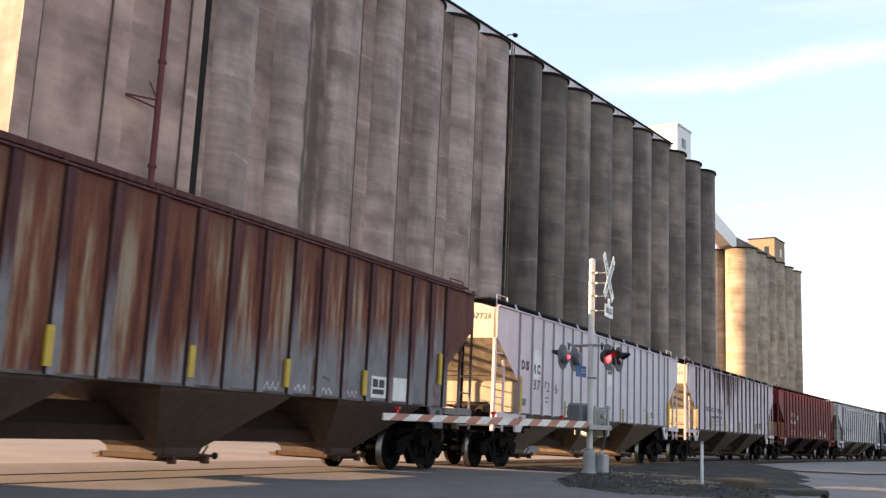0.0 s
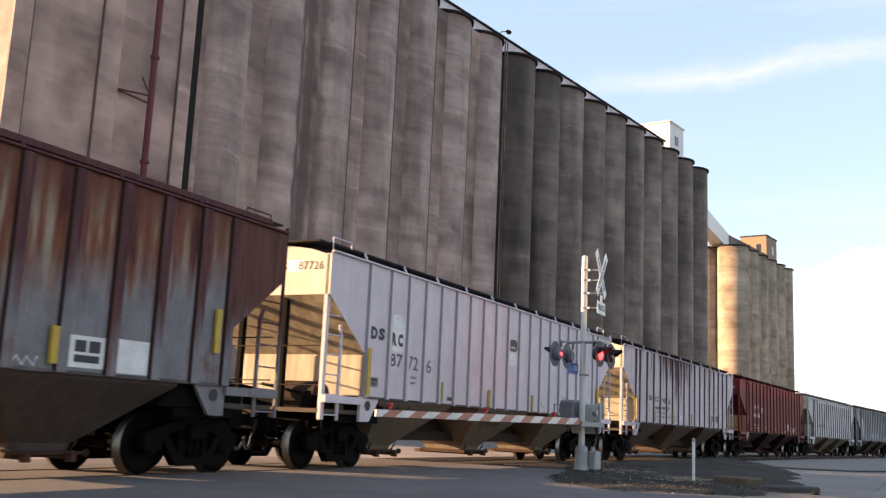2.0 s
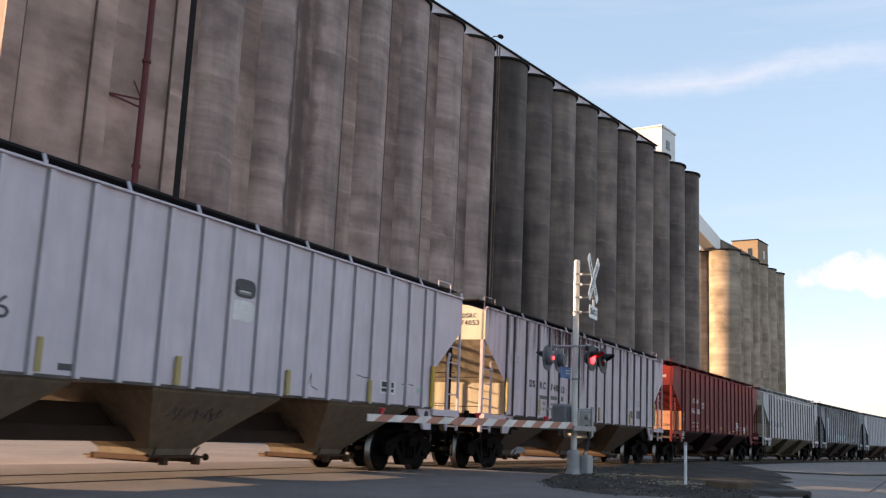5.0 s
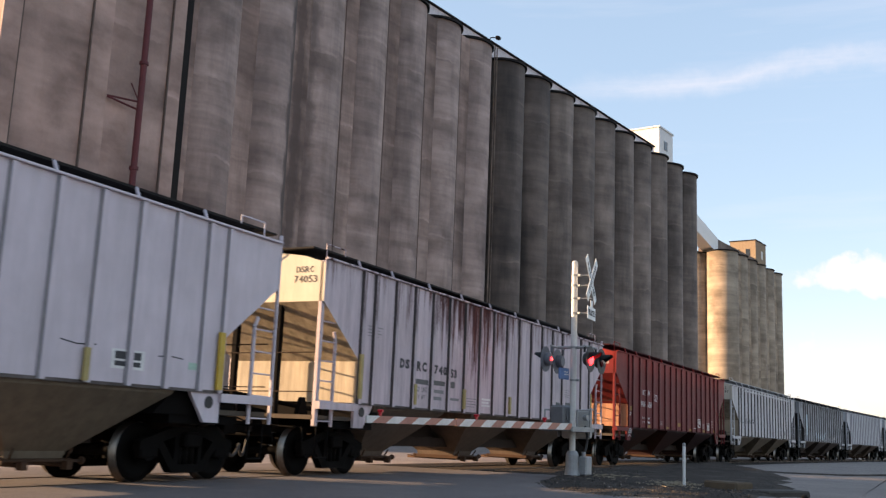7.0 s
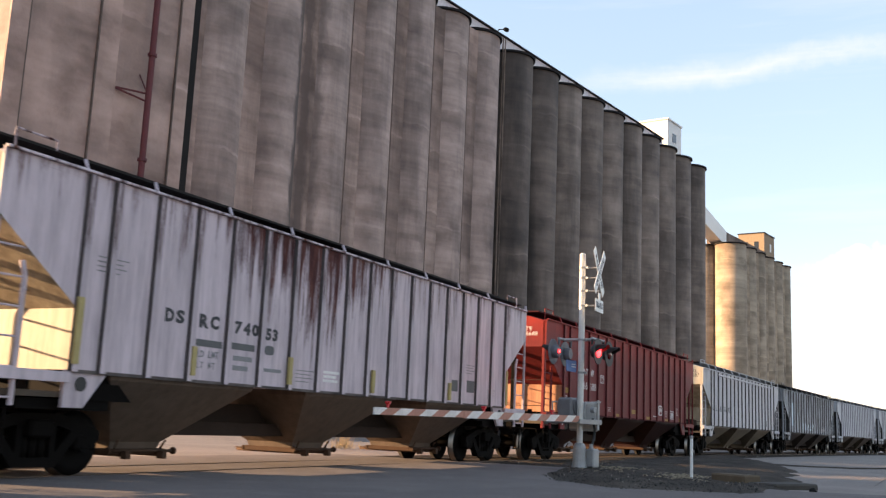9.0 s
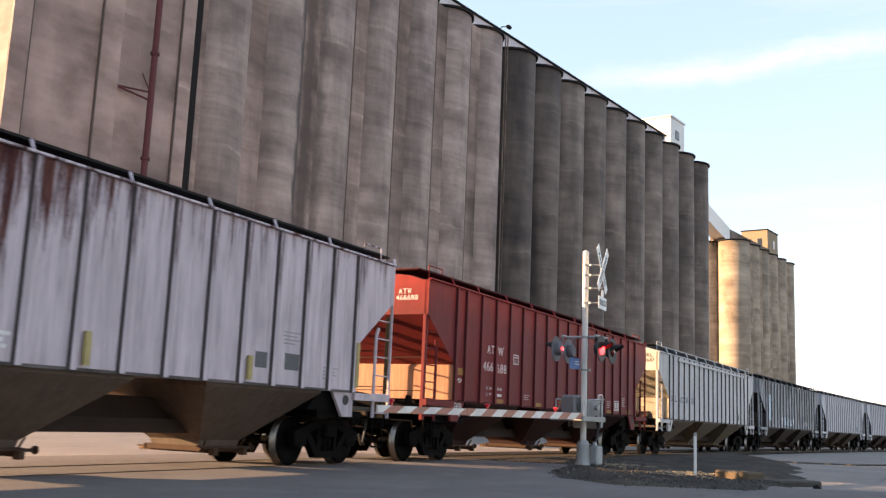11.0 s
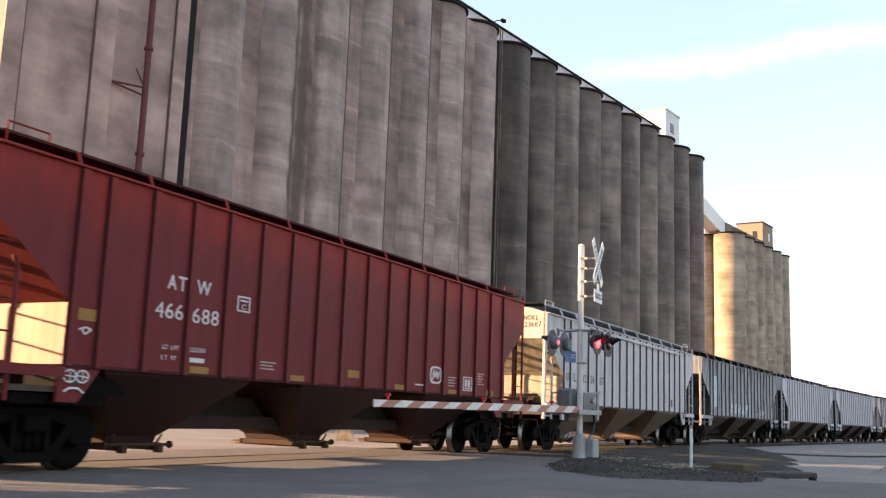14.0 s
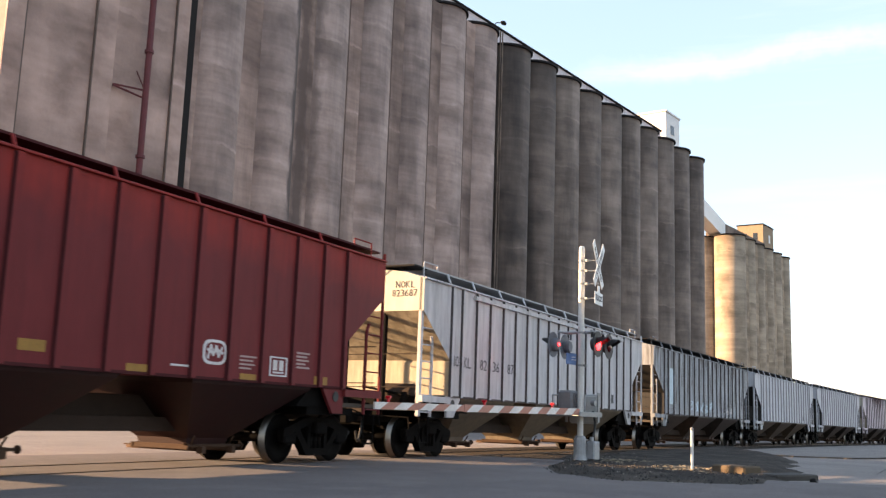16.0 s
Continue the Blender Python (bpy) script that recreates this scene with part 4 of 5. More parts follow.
P_RUSTPOST = rusted_sheet("maroon_rust_paint", True)
P_WHITE = car_paint("white_car_paint", (0.635, 0.545, 0.58), -0.45, 0.0, 0.16, low=(0.27, 0.26, 0.25), seed=5)
P_GREY = car_paint("chalky_grey_white_paint", (0.62, 0.505, 0.535), -0.29, 0.20, 0.5, rust_col=(0.085, 0.026, 0.022), low=(0.14, 0.125, 0.125), seed=9, wide=0.26, spot=(-1.9, 3.4, 0.36))
P_GREYPOST = car_paint("chalky_post_paint", (0.62, 0.505, 0.535), -0.27, 0.19, 0.5, rust_col=(0.07, 0.02, 0.015), low=(0.14, 0.13, 0.125), seed=11, wide=0.2)
P_RED = car_paint("red_oxide_car_paint", (0.178, 0.025, 0.026), -0.5, 0.0, 0.35, low=(0.095, 0.018, 0.019), seed=13, fade=(0.27, 0.027, 0.022), gloss=0.12)
P_WHITE2 = car_paint("dull_white_car_paint", (0.58, 0.555, 0.56), -0.34, 0.05, 0.5, low=(0.15, 0.14, 0.13), seed=17)
P_MIX = car_paint("grey_green_graffiti_paint", (0.39, 0.405, 0.43), -0.02, 0.05, 0.9, rust_col=(0.075, 0.048, 0.032), low=(0.07, 0.06, 0.05), seed=21, wide=0.25)
# dusty underbody colours, also darkened for the shade beneath the cars
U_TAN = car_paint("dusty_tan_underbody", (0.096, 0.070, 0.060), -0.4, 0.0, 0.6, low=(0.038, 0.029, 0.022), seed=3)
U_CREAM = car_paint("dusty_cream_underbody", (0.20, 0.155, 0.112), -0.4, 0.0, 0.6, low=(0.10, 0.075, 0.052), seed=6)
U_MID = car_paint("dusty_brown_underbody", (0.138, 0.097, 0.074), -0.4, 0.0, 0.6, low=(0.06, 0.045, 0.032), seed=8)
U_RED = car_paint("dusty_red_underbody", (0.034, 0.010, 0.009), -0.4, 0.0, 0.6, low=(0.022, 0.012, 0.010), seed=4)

# weathered cream and orange ends, with warm sunlight taken into the colour
E_CREAM = car_paint("sunlit_dusty_cream_end_paint", (0.49, 0.415, 0.31), -0.3, 0.0, 0.6, low=(0.11, 0.085, 0.062), seed=31)
E_PLATE = car_paint("sunlit_yellowed_end_paint", (0.62, 0.555, 0.45), -0.4, 0.0, 0.22, low=(0.28, 0.21, 0.15), seed=37)
E_RED = car_paint("sunlit_faded_orange_end_paint", (0.52, 0.25, 0.145), -0.4, 0.0, 0.6, low=(0.12, 0.035, 0.022), seed=33)
# dark end colour stands for the shade on the far cars' ends
E_DARK = car_paint("shaded_end_paint", (0.05, 0.045, 0.042), -0.3, 0.0, 0.6, low=(0.02, 0.018, 0.016), seed=35)
P_FAR = car_paint("streaked_white_car_paint", (0.56, 0.555, 0.58), -0.3, 0.05, 0.45, low=(0.15, 0.14, 0.13), seed=41)
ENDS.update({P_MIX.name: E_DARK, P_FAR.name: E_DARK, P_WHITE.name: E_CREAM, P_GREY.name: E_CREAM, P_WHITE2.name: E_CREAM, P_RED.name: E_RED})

CARS = [
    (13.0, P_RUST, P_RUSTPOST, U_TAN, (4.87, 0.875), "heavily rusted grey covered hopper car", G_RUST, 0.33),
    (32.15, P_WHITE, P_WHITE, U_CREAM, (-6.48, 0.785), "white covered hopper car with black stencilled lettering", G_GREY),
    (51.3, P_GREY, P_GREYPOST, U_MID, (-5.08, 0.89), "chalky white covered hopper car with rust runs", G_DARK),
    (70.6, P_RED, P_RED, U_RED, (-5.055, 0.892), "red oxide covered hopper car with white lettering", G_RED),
    (90.1, P_WHITE2, P_WHITE2, U_CREAM, (-6.8, 0.83), "dull white covered hopper car with black lettering", G_DARK),
    (109.4, P_MIX, P_MIX, U_TAN, (-6.8, 0.83), "stained grey-green covered hopper car with graffiti", G_DARK),
    (128.7, P_FAR, P_FAR, U_MID, (-6.8, 0.80), "plain white covered hopper car", G_GREY),
    (148.0, P_FAR, P_FAR, U_TAN, (-6.8, 0.83), "plain dull white covered hopper car", G_DARK),
    (167.3, P_GREY, P_GREY, U_TAN, (-6.8, 0.83), "plain grey covered hopper car", G_DARK),
    (186.6, P_FAR, P_FAR, U_TAN, (-6.8, 0.83), "plain dull white covered hopper car", G_DARK),
]
TRAIN = [(c[0], hopper_car(*c)) for c in CARS]

# ---- lettering, patches and fittings on the cars ----
M_INK = simple("black_stencil_paint", (0.03, 0.03, 0.035), 0.6)
M_INK2 = simple("worn_dark_grey_stencil", (0.085, 0.08, 0.08), 0.7)
M_INK3 = simple("faint_grey_stencil", (0.24, 0.235, 0.235), 0.7)
M_CHALK = simple("white_stencil_paint", (0.72, 0.66, 0.64), 0.6)
M_PALE = simple("faded_pink_stencil", (0.45, 0.30, 0.28), 0.7)
M_PATCH = simple("fresh_white_patch", (0.80, 0.77, 0.74), 0.5)
M_YEL2 = simple("faded_yellow_strip", (0.36, 0.17, 0.025), 0.7)
M_YEL3 = simple("chalky_yellow_strip", (0.47, 0.36, 0.14), 0.7)
M_PATCH2 = simple("dark_grey_patch", (0.10, 0.10, 0.10), 0.6)
M_GREEN = simple("pale_green_label", (0.42, 0.62, 0.5), 0.5)
M_TAGP = simple("blue_white_spray_paint", (0.55, 0.68, 0.74), 0.6)
FACE = -WIDE


def fit_text(words, w, h, mat, bold=0.0):
    me = text_mesh(words, 1.0, mat, bold)
    co = [v.co for v in me.vertices]
    x0, x1 = min(c.x for c in co), max(c.x for c in co)
    y0, y1 = min(c.y for c in co), max(c.y for c in co)
    me.transform(Matrix.Diagonal((w / (x1 - x0), h / (y1 - y0), 1, 1)) @ Matrix.Translation((-x0, -y0, 0)))
    return me


def cells(words, width):
    """Each letter with its offset and width, set in even cells."""
    cell = width / (len(words) - 0.16)
    for i, c in enumerate(words):
        if c != " ":
            w = cell * (0.3 if c in "1I" else 0.84)
            yield c, i * cell + (cell * 0.27 if c in "1I" else 0.0), w


def letters(car, words, x0, x1, z1, z0, mat, bold=0.0):
    for c, a, w in cells(words, x1 - x0):
        ob = part("letter", cached((c, round(w, 3), round(z1 - z0, 3), mat.name, bold), lambda: fit_text(c, w, z1 - z0, mat, bold)), mat, car)
        ob.matrix_local = pose(x0 + a, FACE - 0.005, z0, 90, 0, 0)


def end_letters(car, words, y0, y1, z1, z0, mat, bold=0.0):
    for c, a, w in cells(words, y0 - y1):
        ob = part("letter", cached((c, round(w, 3), round(z1 - z0, 3), mat.name, bold), lambda: fit_text(c, w, z1 - z0, mat, bold)), mat, car)
        ob.matrix_local = pose(-HALF - 0.005, y0 - a, z0, 90, 0, -90)


def plate(car, name, x0, x1, z1, z0, mat, label="", proud=0.006):
    bm = bmesh.new()
    box(bm, x0, x1, FACE - proud, FACE + 0.001, z0, z1)
    return part(name, bm, mat, car, label)


def rounded(car, name, cx, cz, rx, rz, mat, label="", proud=0.006):
    bm = bmesh.new()
    prism(bm, [(cx + rx * math.copysign(abs(math.cos(a)) ** 0.6, math.cos(a)), cz + rz * math.copysign(abs(math.sin(a)) ** 0.6, math.sin(a))) for a in [k * 0.2618 for k in range(24)]], FACE - proud, FACE + 0.001)
    return part(name, bm, mat, car, label)


def strips(car, places, w=0.12, mat=None):
    for x, z1, z0 in places:
        bm = bmesh.new()
        box(bm, x - w / 2, x + w / 2, FACE - 0.08, FACE - 0.03, z0, z1)
        part("reflective_strip", bm, mat or M_YEL, car, "yellow reflective strip")


def bars(car, x0, x1, z1, rows, mat, h=0.05, gap=0.04):
    """Small writing that cannot be read."""
    for i in range(rows):
        w = (x1 - x0) * (1.0, 0.8, 0.92, 0.7)[i % 4]
        plate(car, "stencil_line", x0, x0 + w, z1 - i * (h + gap), z1 - i * (h + gap) - h, mat)


def scribble(car, name, pts, r, mat, label="", proud=0.0):
    bm = bmesh.new()
    for (a, b), (c, d) in zip(pts, pts[1:]):
        tube(bm, (a, FACE - 0.004, b), (c, FACE - 0.004, d), r, 5)
    for v in bm.verts:
        v.co.y = FACE - 0.001 - proud + (v.co.y - FACE) * 0.25
    return part(name, bm, mat, car, label)


car1, car2, car3, car4, car5, car6, car7 = [c for _, c in TRAIN[:7]]
# rusted car
strips(car1, [(-6.5, 2.08, 1.54), (-3.98, 2.06, 1.53), (-1.26, 2.05, 1.56), (1.22, 2.04, 1.55), (3.82, 2.02, 1.53), (7.06, 2.63, 1.93)])
plate(car1, "data_panel", 4.12, 4.78, 1.94, 1.51, M_PATCH, "white data panel with black squares")
for a, b, c, d in ((4.22, 4.42, 1.88, 1.72), (4.47, 4.67, 1.88, 1.72), (4.22, 4.67, 1.68, 1.58)):
    plate(car1, "data_square", a, b, c, d, M_INK, "", 0.010)
plate(car1, "blank_panel", 4.97, 5.62, 1.96, 1.48, M_PATCH, "blank white panel")
for x in (0.4, 1.22, 2.1, 3.0):
    scribble(car1, "chalk_mark", [(x + 0.055 * k + 0.03 * math.sin(k * 2.3 + x), 1.555 + 0.075 * math.sin(k * 2.1 + x * 3)) for k in range(13)], 0.010, M_CHALK, "white chalk scrawl")
scribble(car1, "scratch", [(2.3, 1.78), (2.5, 1.8), (2.65, 1.74)], 0.014, M_INK)
# white car
rounded(car2, "painted_patch", -6.12, 2.85, 0.31, 0.40, M_PATCH, "fresh white paint-out patch")
letters(car2, "DS", -7.22, -6.66, 2.89, 2.63, M_INK, 0.06)
letters(car2, "RC", -6.38, -5.88, 2.85, 2.57, M_INK, 0.06)
letters(car2, "87", -6.40, -5.86, 2.41, 2.13, M_INK2, 0.012)
letters(car2, "72", -5.60, -5.16, 2.41, 2.12, M_INK2)
letters(car2, "6", -4.76, -4.52, 2.40, 2.10, M_INK2)
bars(car2, -5.45, -5.2, 1.98, 2, M_INK3, 0.05, 0.07)
rounded(car2, "shield_emblem", 0.19, 3.17, 0.29, 0.16, M_INK2, "grey shield-shaped emblem")
rounded(car2, "emblem_face", 0.19, 3.10, 0.17, 0.03, M_PATCH, "", 0.010)
plate(car2, "emblem_band", -0.02, 0.40, 3.20, 3.14, M_INK2, "", 0.014)
plate(car2, "emblem_band", 0.02, 0.36, 3.11, 3.07, M_INK3, "", 0.014)
rounded(car2, "painted_patch", 0.15, 2.79, 0.34, 0.18, M_PATCH, "fresh white paint-out patch")
strips(car2, [(-7.33, 2.43, 1.48), (7.3, 2.4, 1.47)], 0.13)
strips(car2, [(-4.04, 1.93, 1.48), (-1.37, 1.90, 1.46), (1.54, 1.90, 1.45), (4.45, 1.9, 1.45)], 0.09, M_YEL3)
plate(car2, "data_panel", -7.16, -6.84, 1.86, 1.66, M_INK3)
bars(car2, -7.12, -6.88, 1.83, 2, M_INK2, 0.05, 0.03)
plate(car2, "data_panel", 4.95, 5.62, 1.94, 1.66, M_PATCH)
for a, b, c, d in ((5.02, 5.25, 1.91, 1.80), (5.30, 5.54, 1.91, 1.80), (5.02, 5.54, 1.77, 1.70)):
    plate(car2, "data_square", a, b, c, d, M_INK, "", 0.010)
plate(car2, "label_plate", 6.6, 6.85, 1.86, 1.75, M_GREEN, "pale green label")
plate(car2, "blank_panel", -4.0 + 0.35, -3.4, 1.62, 1.53, M_INK2)
scribble(car2, "scratch", [(4.0, 1.98), (4.3, 1.94), (4.65, 1.96)], 0.010, M_INK)
scribble(car2, "scratch", [(2.1, 1.62), (2.3, 1.72), (2.35, 1.9), (2.38, 1.66), (2.6, 1.6)], 0.010, M_INK)
scribble(car2, "scratch", [(5.9, 1.9), (6.2, 1.92), (6.45, 1.9)], 0.010, M_INK)
for x0, x1, z in ((-6.25, -4.75, 1.2), (-0.95, 0.35, 1.05)):
    # sprayed scrawl on the sloping bay sheet
    bm = bmesh.new()
    last = None
    for k in range(34):
        a = k / 33
        zz = z + 0.09 * math.sin(k * 1.7 + x0) + 0.04 * math.sin(k * 0.6)
        p = Vector((x0 + (x1 - x0) * a + 0.07 * math.sin(k * 2.6), -(1.52 - (1.36 - zz) * 1.067) - 0.003, zz))
        if last and k % 9:
            tube(bm, last, p, 0.011, 5)
        last = p
    part("spray_scrawl", bm, M_INK2, car2, "faded dark spray scrawl")
end_letters(car2, "DS  87726", -0.35, -1.42, 3.98, 3.82, M_INK2)
bm = bmesh.new()
box(bm, -HALF - 0.003, -HALF, -0.95, -0.55, 3.78, 4.02)
part("painted_patch", bm, M_PATCH, car2)
# chalky car
letters(car3, "DS", -5.68, -5.25, 2.50, 2.29, M_INK, 0.05)
letters(car3, "RC", -4.90, -4.42, 2.50, 2.28, M_INK, 0.05)
letters(car3, "740", -4.02, -3.37, 2.48, 2.27, M_INK, 0.05)
letters(car3, "53", -3.16, -2.82, 2.45, 2.24, M_INK, 0.05)
plate(car3, "paint_out_bar", -4.94, -4.31, 2.10, 1.99, M_PATCH2)
plate(car3, "paint_out_bar", -4.06, -3.45, 2.12, 2.01, M_PATCH2)
rounded(car3, "paint_out_bar", -3.03, 2.07, 0.13, 0.08, M_PATCH2)
letters(car3, "LD LMT", -4.9, -4.38, 1.93, 1.82, M_INK3, 0.01)
letters(car3, "LT WT", -4.9, -4.45, 1.75, 1.65, M_INK3, 0.01)
bars(car3, -4.0, -3.5, 1.91, 2, M_INK3, 0.08, 0.08)
bars(car3, -3.15, -2.65, 1.76, 1, M_INK3, 0.06, 0.04)
bars(car3, -2.2, -1.6, 1.80, 4, M_INK3, 0.016, 0.05)
strips(car3, [(-7.38, 2.43, 1.53), (-5.03, 1.97, 1.52), (-2.45, 2.0, 1.52), (0.46, 1.96, 1.5), (4.02, 1.9, 1.5), (7.42, 2.4, 1.52)], 0.10, M_YEL3)
plate(car3, "dark_panel", 4.22, 4.55, 1.99, 1.72, M_PATCH2)
plate(car3, "dark_panel", 5.07, 5.50, 2.02, 1.73, M_PATCH2)
bars(car3, -1.3, -0.75, 1.84, 3, M_PATCH, 0.05, 0.03)
bars(car3, -7.1, -6.5, 3.05, 4, M_INK3, 0.016, 0.05)
bars(car3, 5.0, 5.5, 2.4, 4, M_INK3, 0.016, 0.05)
bars(car3, 6.3, 6.8, 1.85, 4, M_INK3, 0.016, 0.05)
end_letters(car3, "DSRC", -0.92, -1.33, 4.02, 3.90, M_INK, 0.01)
end_letters(car3, "74053", -0.88, -1.42, 3.84, 3.70, M_INK2, 0.01)
# red car
letters(car4, "AT", -5.56, -5.13, 2.92, 2.70, M_CHALK, 0.012)
letters(car4, "W", -4.90, -4.56, 2.92, 2.70, M_CHALK, 0.012)
letters(car4, "466", -5.78, -5.17, 2.49, 2.25, M_CHALK)
letters(car4, "688", -4.96, -4.32, 2.48, 2.24, M_CHALK)
for a, b, c, d in ((-3.87, -3.53, 2.80, 2.775), (-3.87, -3.53, 2.565, 2.54), (-3.87, -3.84, 2.775, 2.565), (-3.56, -3.53, 2.775, 2.565)):
    plate(car4, "plate_outline", a, b, c, d, M_CHALK)
letters(car4, "C", -3.76, -3.64, 2.67, 2.58, M_CHALK)
bars(car4, -3.8, -3.6, 2.74, 1, M_CHALK, 0.03)
letters(car4, "LD LMT", -5.57, -5.2, 1.86, 1.79, M_CHALK)
letters(car4, "221300", -4.97, -4.59, 1.86, 1.79, M_CHALK)
letters(car4, "LT WT", -5.57, -5.25, 1.70, 1.63, M_CHALK)
bars(car4, -4.96, -4.6, 1.70, 1, M_CHALK, 0.07)
bars(car4, -3.16, -2.70, 1.76, 3, M_PALE, 0.025, 0.03)
bars(car4, 2.5, 2.9, 1.62, 1, M_CHALK, 0.03)
bars(car4, 4.15, 4.6, 1.86, 4, M_PALE, 0.03, 0.035)
bars(car4, 5.75, 6.2, 2.03, 5, M_PALE, 0.035, 0.03)
for x, z1, z0 in ((-4.7, 1.57, 1.46), (-2.03, 1.57, 1.47), (-0.1, 1.77, 1.62), (1.8, 1.57, 1.45), (4.4, 1.56, 1.46), (6.6, 1.62, 1.47)):
    plate(car4, "reflective_strip", x - 0.22, x + 0.22, z1, z0, M_YEL2, "faded yellow reflective strip")
plate(car4, "reflective_strip", -7.24, -6.88, 2.22, 2.06, M_YEL2, "faded yellow reflective strip")
rounded(car4, "round_emblem", 3.5, 1.86, 0.29, 0.2, M_CHALK, "worn round white emblem")
rounded(car4, "emblem_core", 3.5, 1.86, 0.23, 0.155, P_RED, "", 0.010)
scribble(car4, "emblem_scrawl", [(3.33, 1.75), (3.39, 1.98), (3.46, 1.8), (3.52, 1.97), (3.59, 1.78), (3.67, 1.95)], 0.026, M_CHALK, "", 0.011)
scribble(car4, "emblem_scrawl", [(3.30, 1.9), (3.44, 1.84), (3.56, 1.9), (3.70, 1.85)], 0.022, M_CHALK, "", 0.011)
for a, b, c, d in ((4.98, 5.50, 1.90, 1.875), (4.98, 5.50, 1.585, 1.56), (4.98, 5.02, 1.875, 1.585), (5.46, 5.50, 1.875, 1.585)):
    plate(car4, "plate_outline", a, b, c, d, M_CHALK)
for a, b, c, d in ((5.08, 5.2, 1.84, 1.66), (5.26, 5.38, 1.84, 1.66), (5.08, 5.4, 1.64, 1.61)):
    plate(car4, "data_square", a, b, c, d, M_CHALK, "", 0.008)
end_letters(car4, "ATW", -0.80, -1.14, 3.93, 3.81, M_CHALK, 0.012)
end_letters(car4, "466688", -0.74, -1.32, 3.78, 3.66, M_CHALK, 0.006)
for x in (-7.06, -7.28):
    scribble(car4, "spray_ring", [(x + 0.11 * math.cos(k * 0.7), 1.30 + 0.085 * math.sin(k * 0.7)) for k in range(10)], 0.012, M_CHALK)
    scribble(car4, "spray_ring", [(x - 0.1, 1.31), (x + 0.1, 1.29)], 0.010, M_CHALK)
    scribble(car4, "spray_ring", [(x, 1.38), (x + 0.01, 1.22)], 0.010, M_CHALK)
scribble(car4, "spray_ring", [(-7.36, 1.09), (-7.27, 1.14), (-7.12, 1.14), (-7.02, 1.08)], 0.016, M_CHALK)
scribble(car4, "chalk_tick", [(-7.2, 1.93), (-7.08, 1.97), (-6.98, 1.94), (-7.1, 1.87), (-7.14, 1.93)], 0.014, M_CHALK)
# dull white car
for w, a, b in (("NO", -7.35, -6.92), ("KL", -6.66, -6.26), ("82", -5.72, -5.32), ("36", -4.95, -4.53), ("87", -3.99, -3.58)):
    letters(car5, w, a, b, 2.42, 2.16, M_INK2)
end_letters(car5, "NOKL", -0.85, -1.36, 4.02, 3.86, M_INK)
end_letters(car5, "823687", -0.76, -1.42, 3.82, 3.66, M_INK)
plate(car5, "eave_band", -6.2, 6.2, 3.98, 3.88, P_WHITE2, "raised eave band", 0.085)
for c in (car5, car7):
    plate(c, "data_panel", 4.9, 5.3, 1.95, 1.65, M_INK2)
# sprayed car
random.seed(4)
for k in range(5):
    x = -3.5 + k * 0.9
    pts = [(x, 1.6)]
    for j in range(9):
        pts.append((x + random.uniform(0, 0.7), 1.6 + random.uniform(0, 0.55)))
    scribble(car6, "graffiti", pts, 0.035, M_TAGP, "pale spray-painted scrawl")
for k in range(3):
    pts = [(3 + k * 0.7 + random.uniform(0, 0.6), 1.6 + random.uniform(0, 0.35)) for j in range(7)]
    scribble(car6, "graffiti", pts, 0.03, M_CHALK, "pale spray-painted scrawl")
rounded(car6, "painted_patch", -6.3, 2.6, 0.5, 0.75, M_TAGP, "pale blue paint patch")

# ---- crossing signal ----
POLE = Vector((22.85, 7.67, -0.02))
SIG = Matrix.Translation(POLE) @ Matrix.Rotation(math.atan2(-0.2, 0.98), 4, "Z")  # x along the arm's line, -y towards the road users


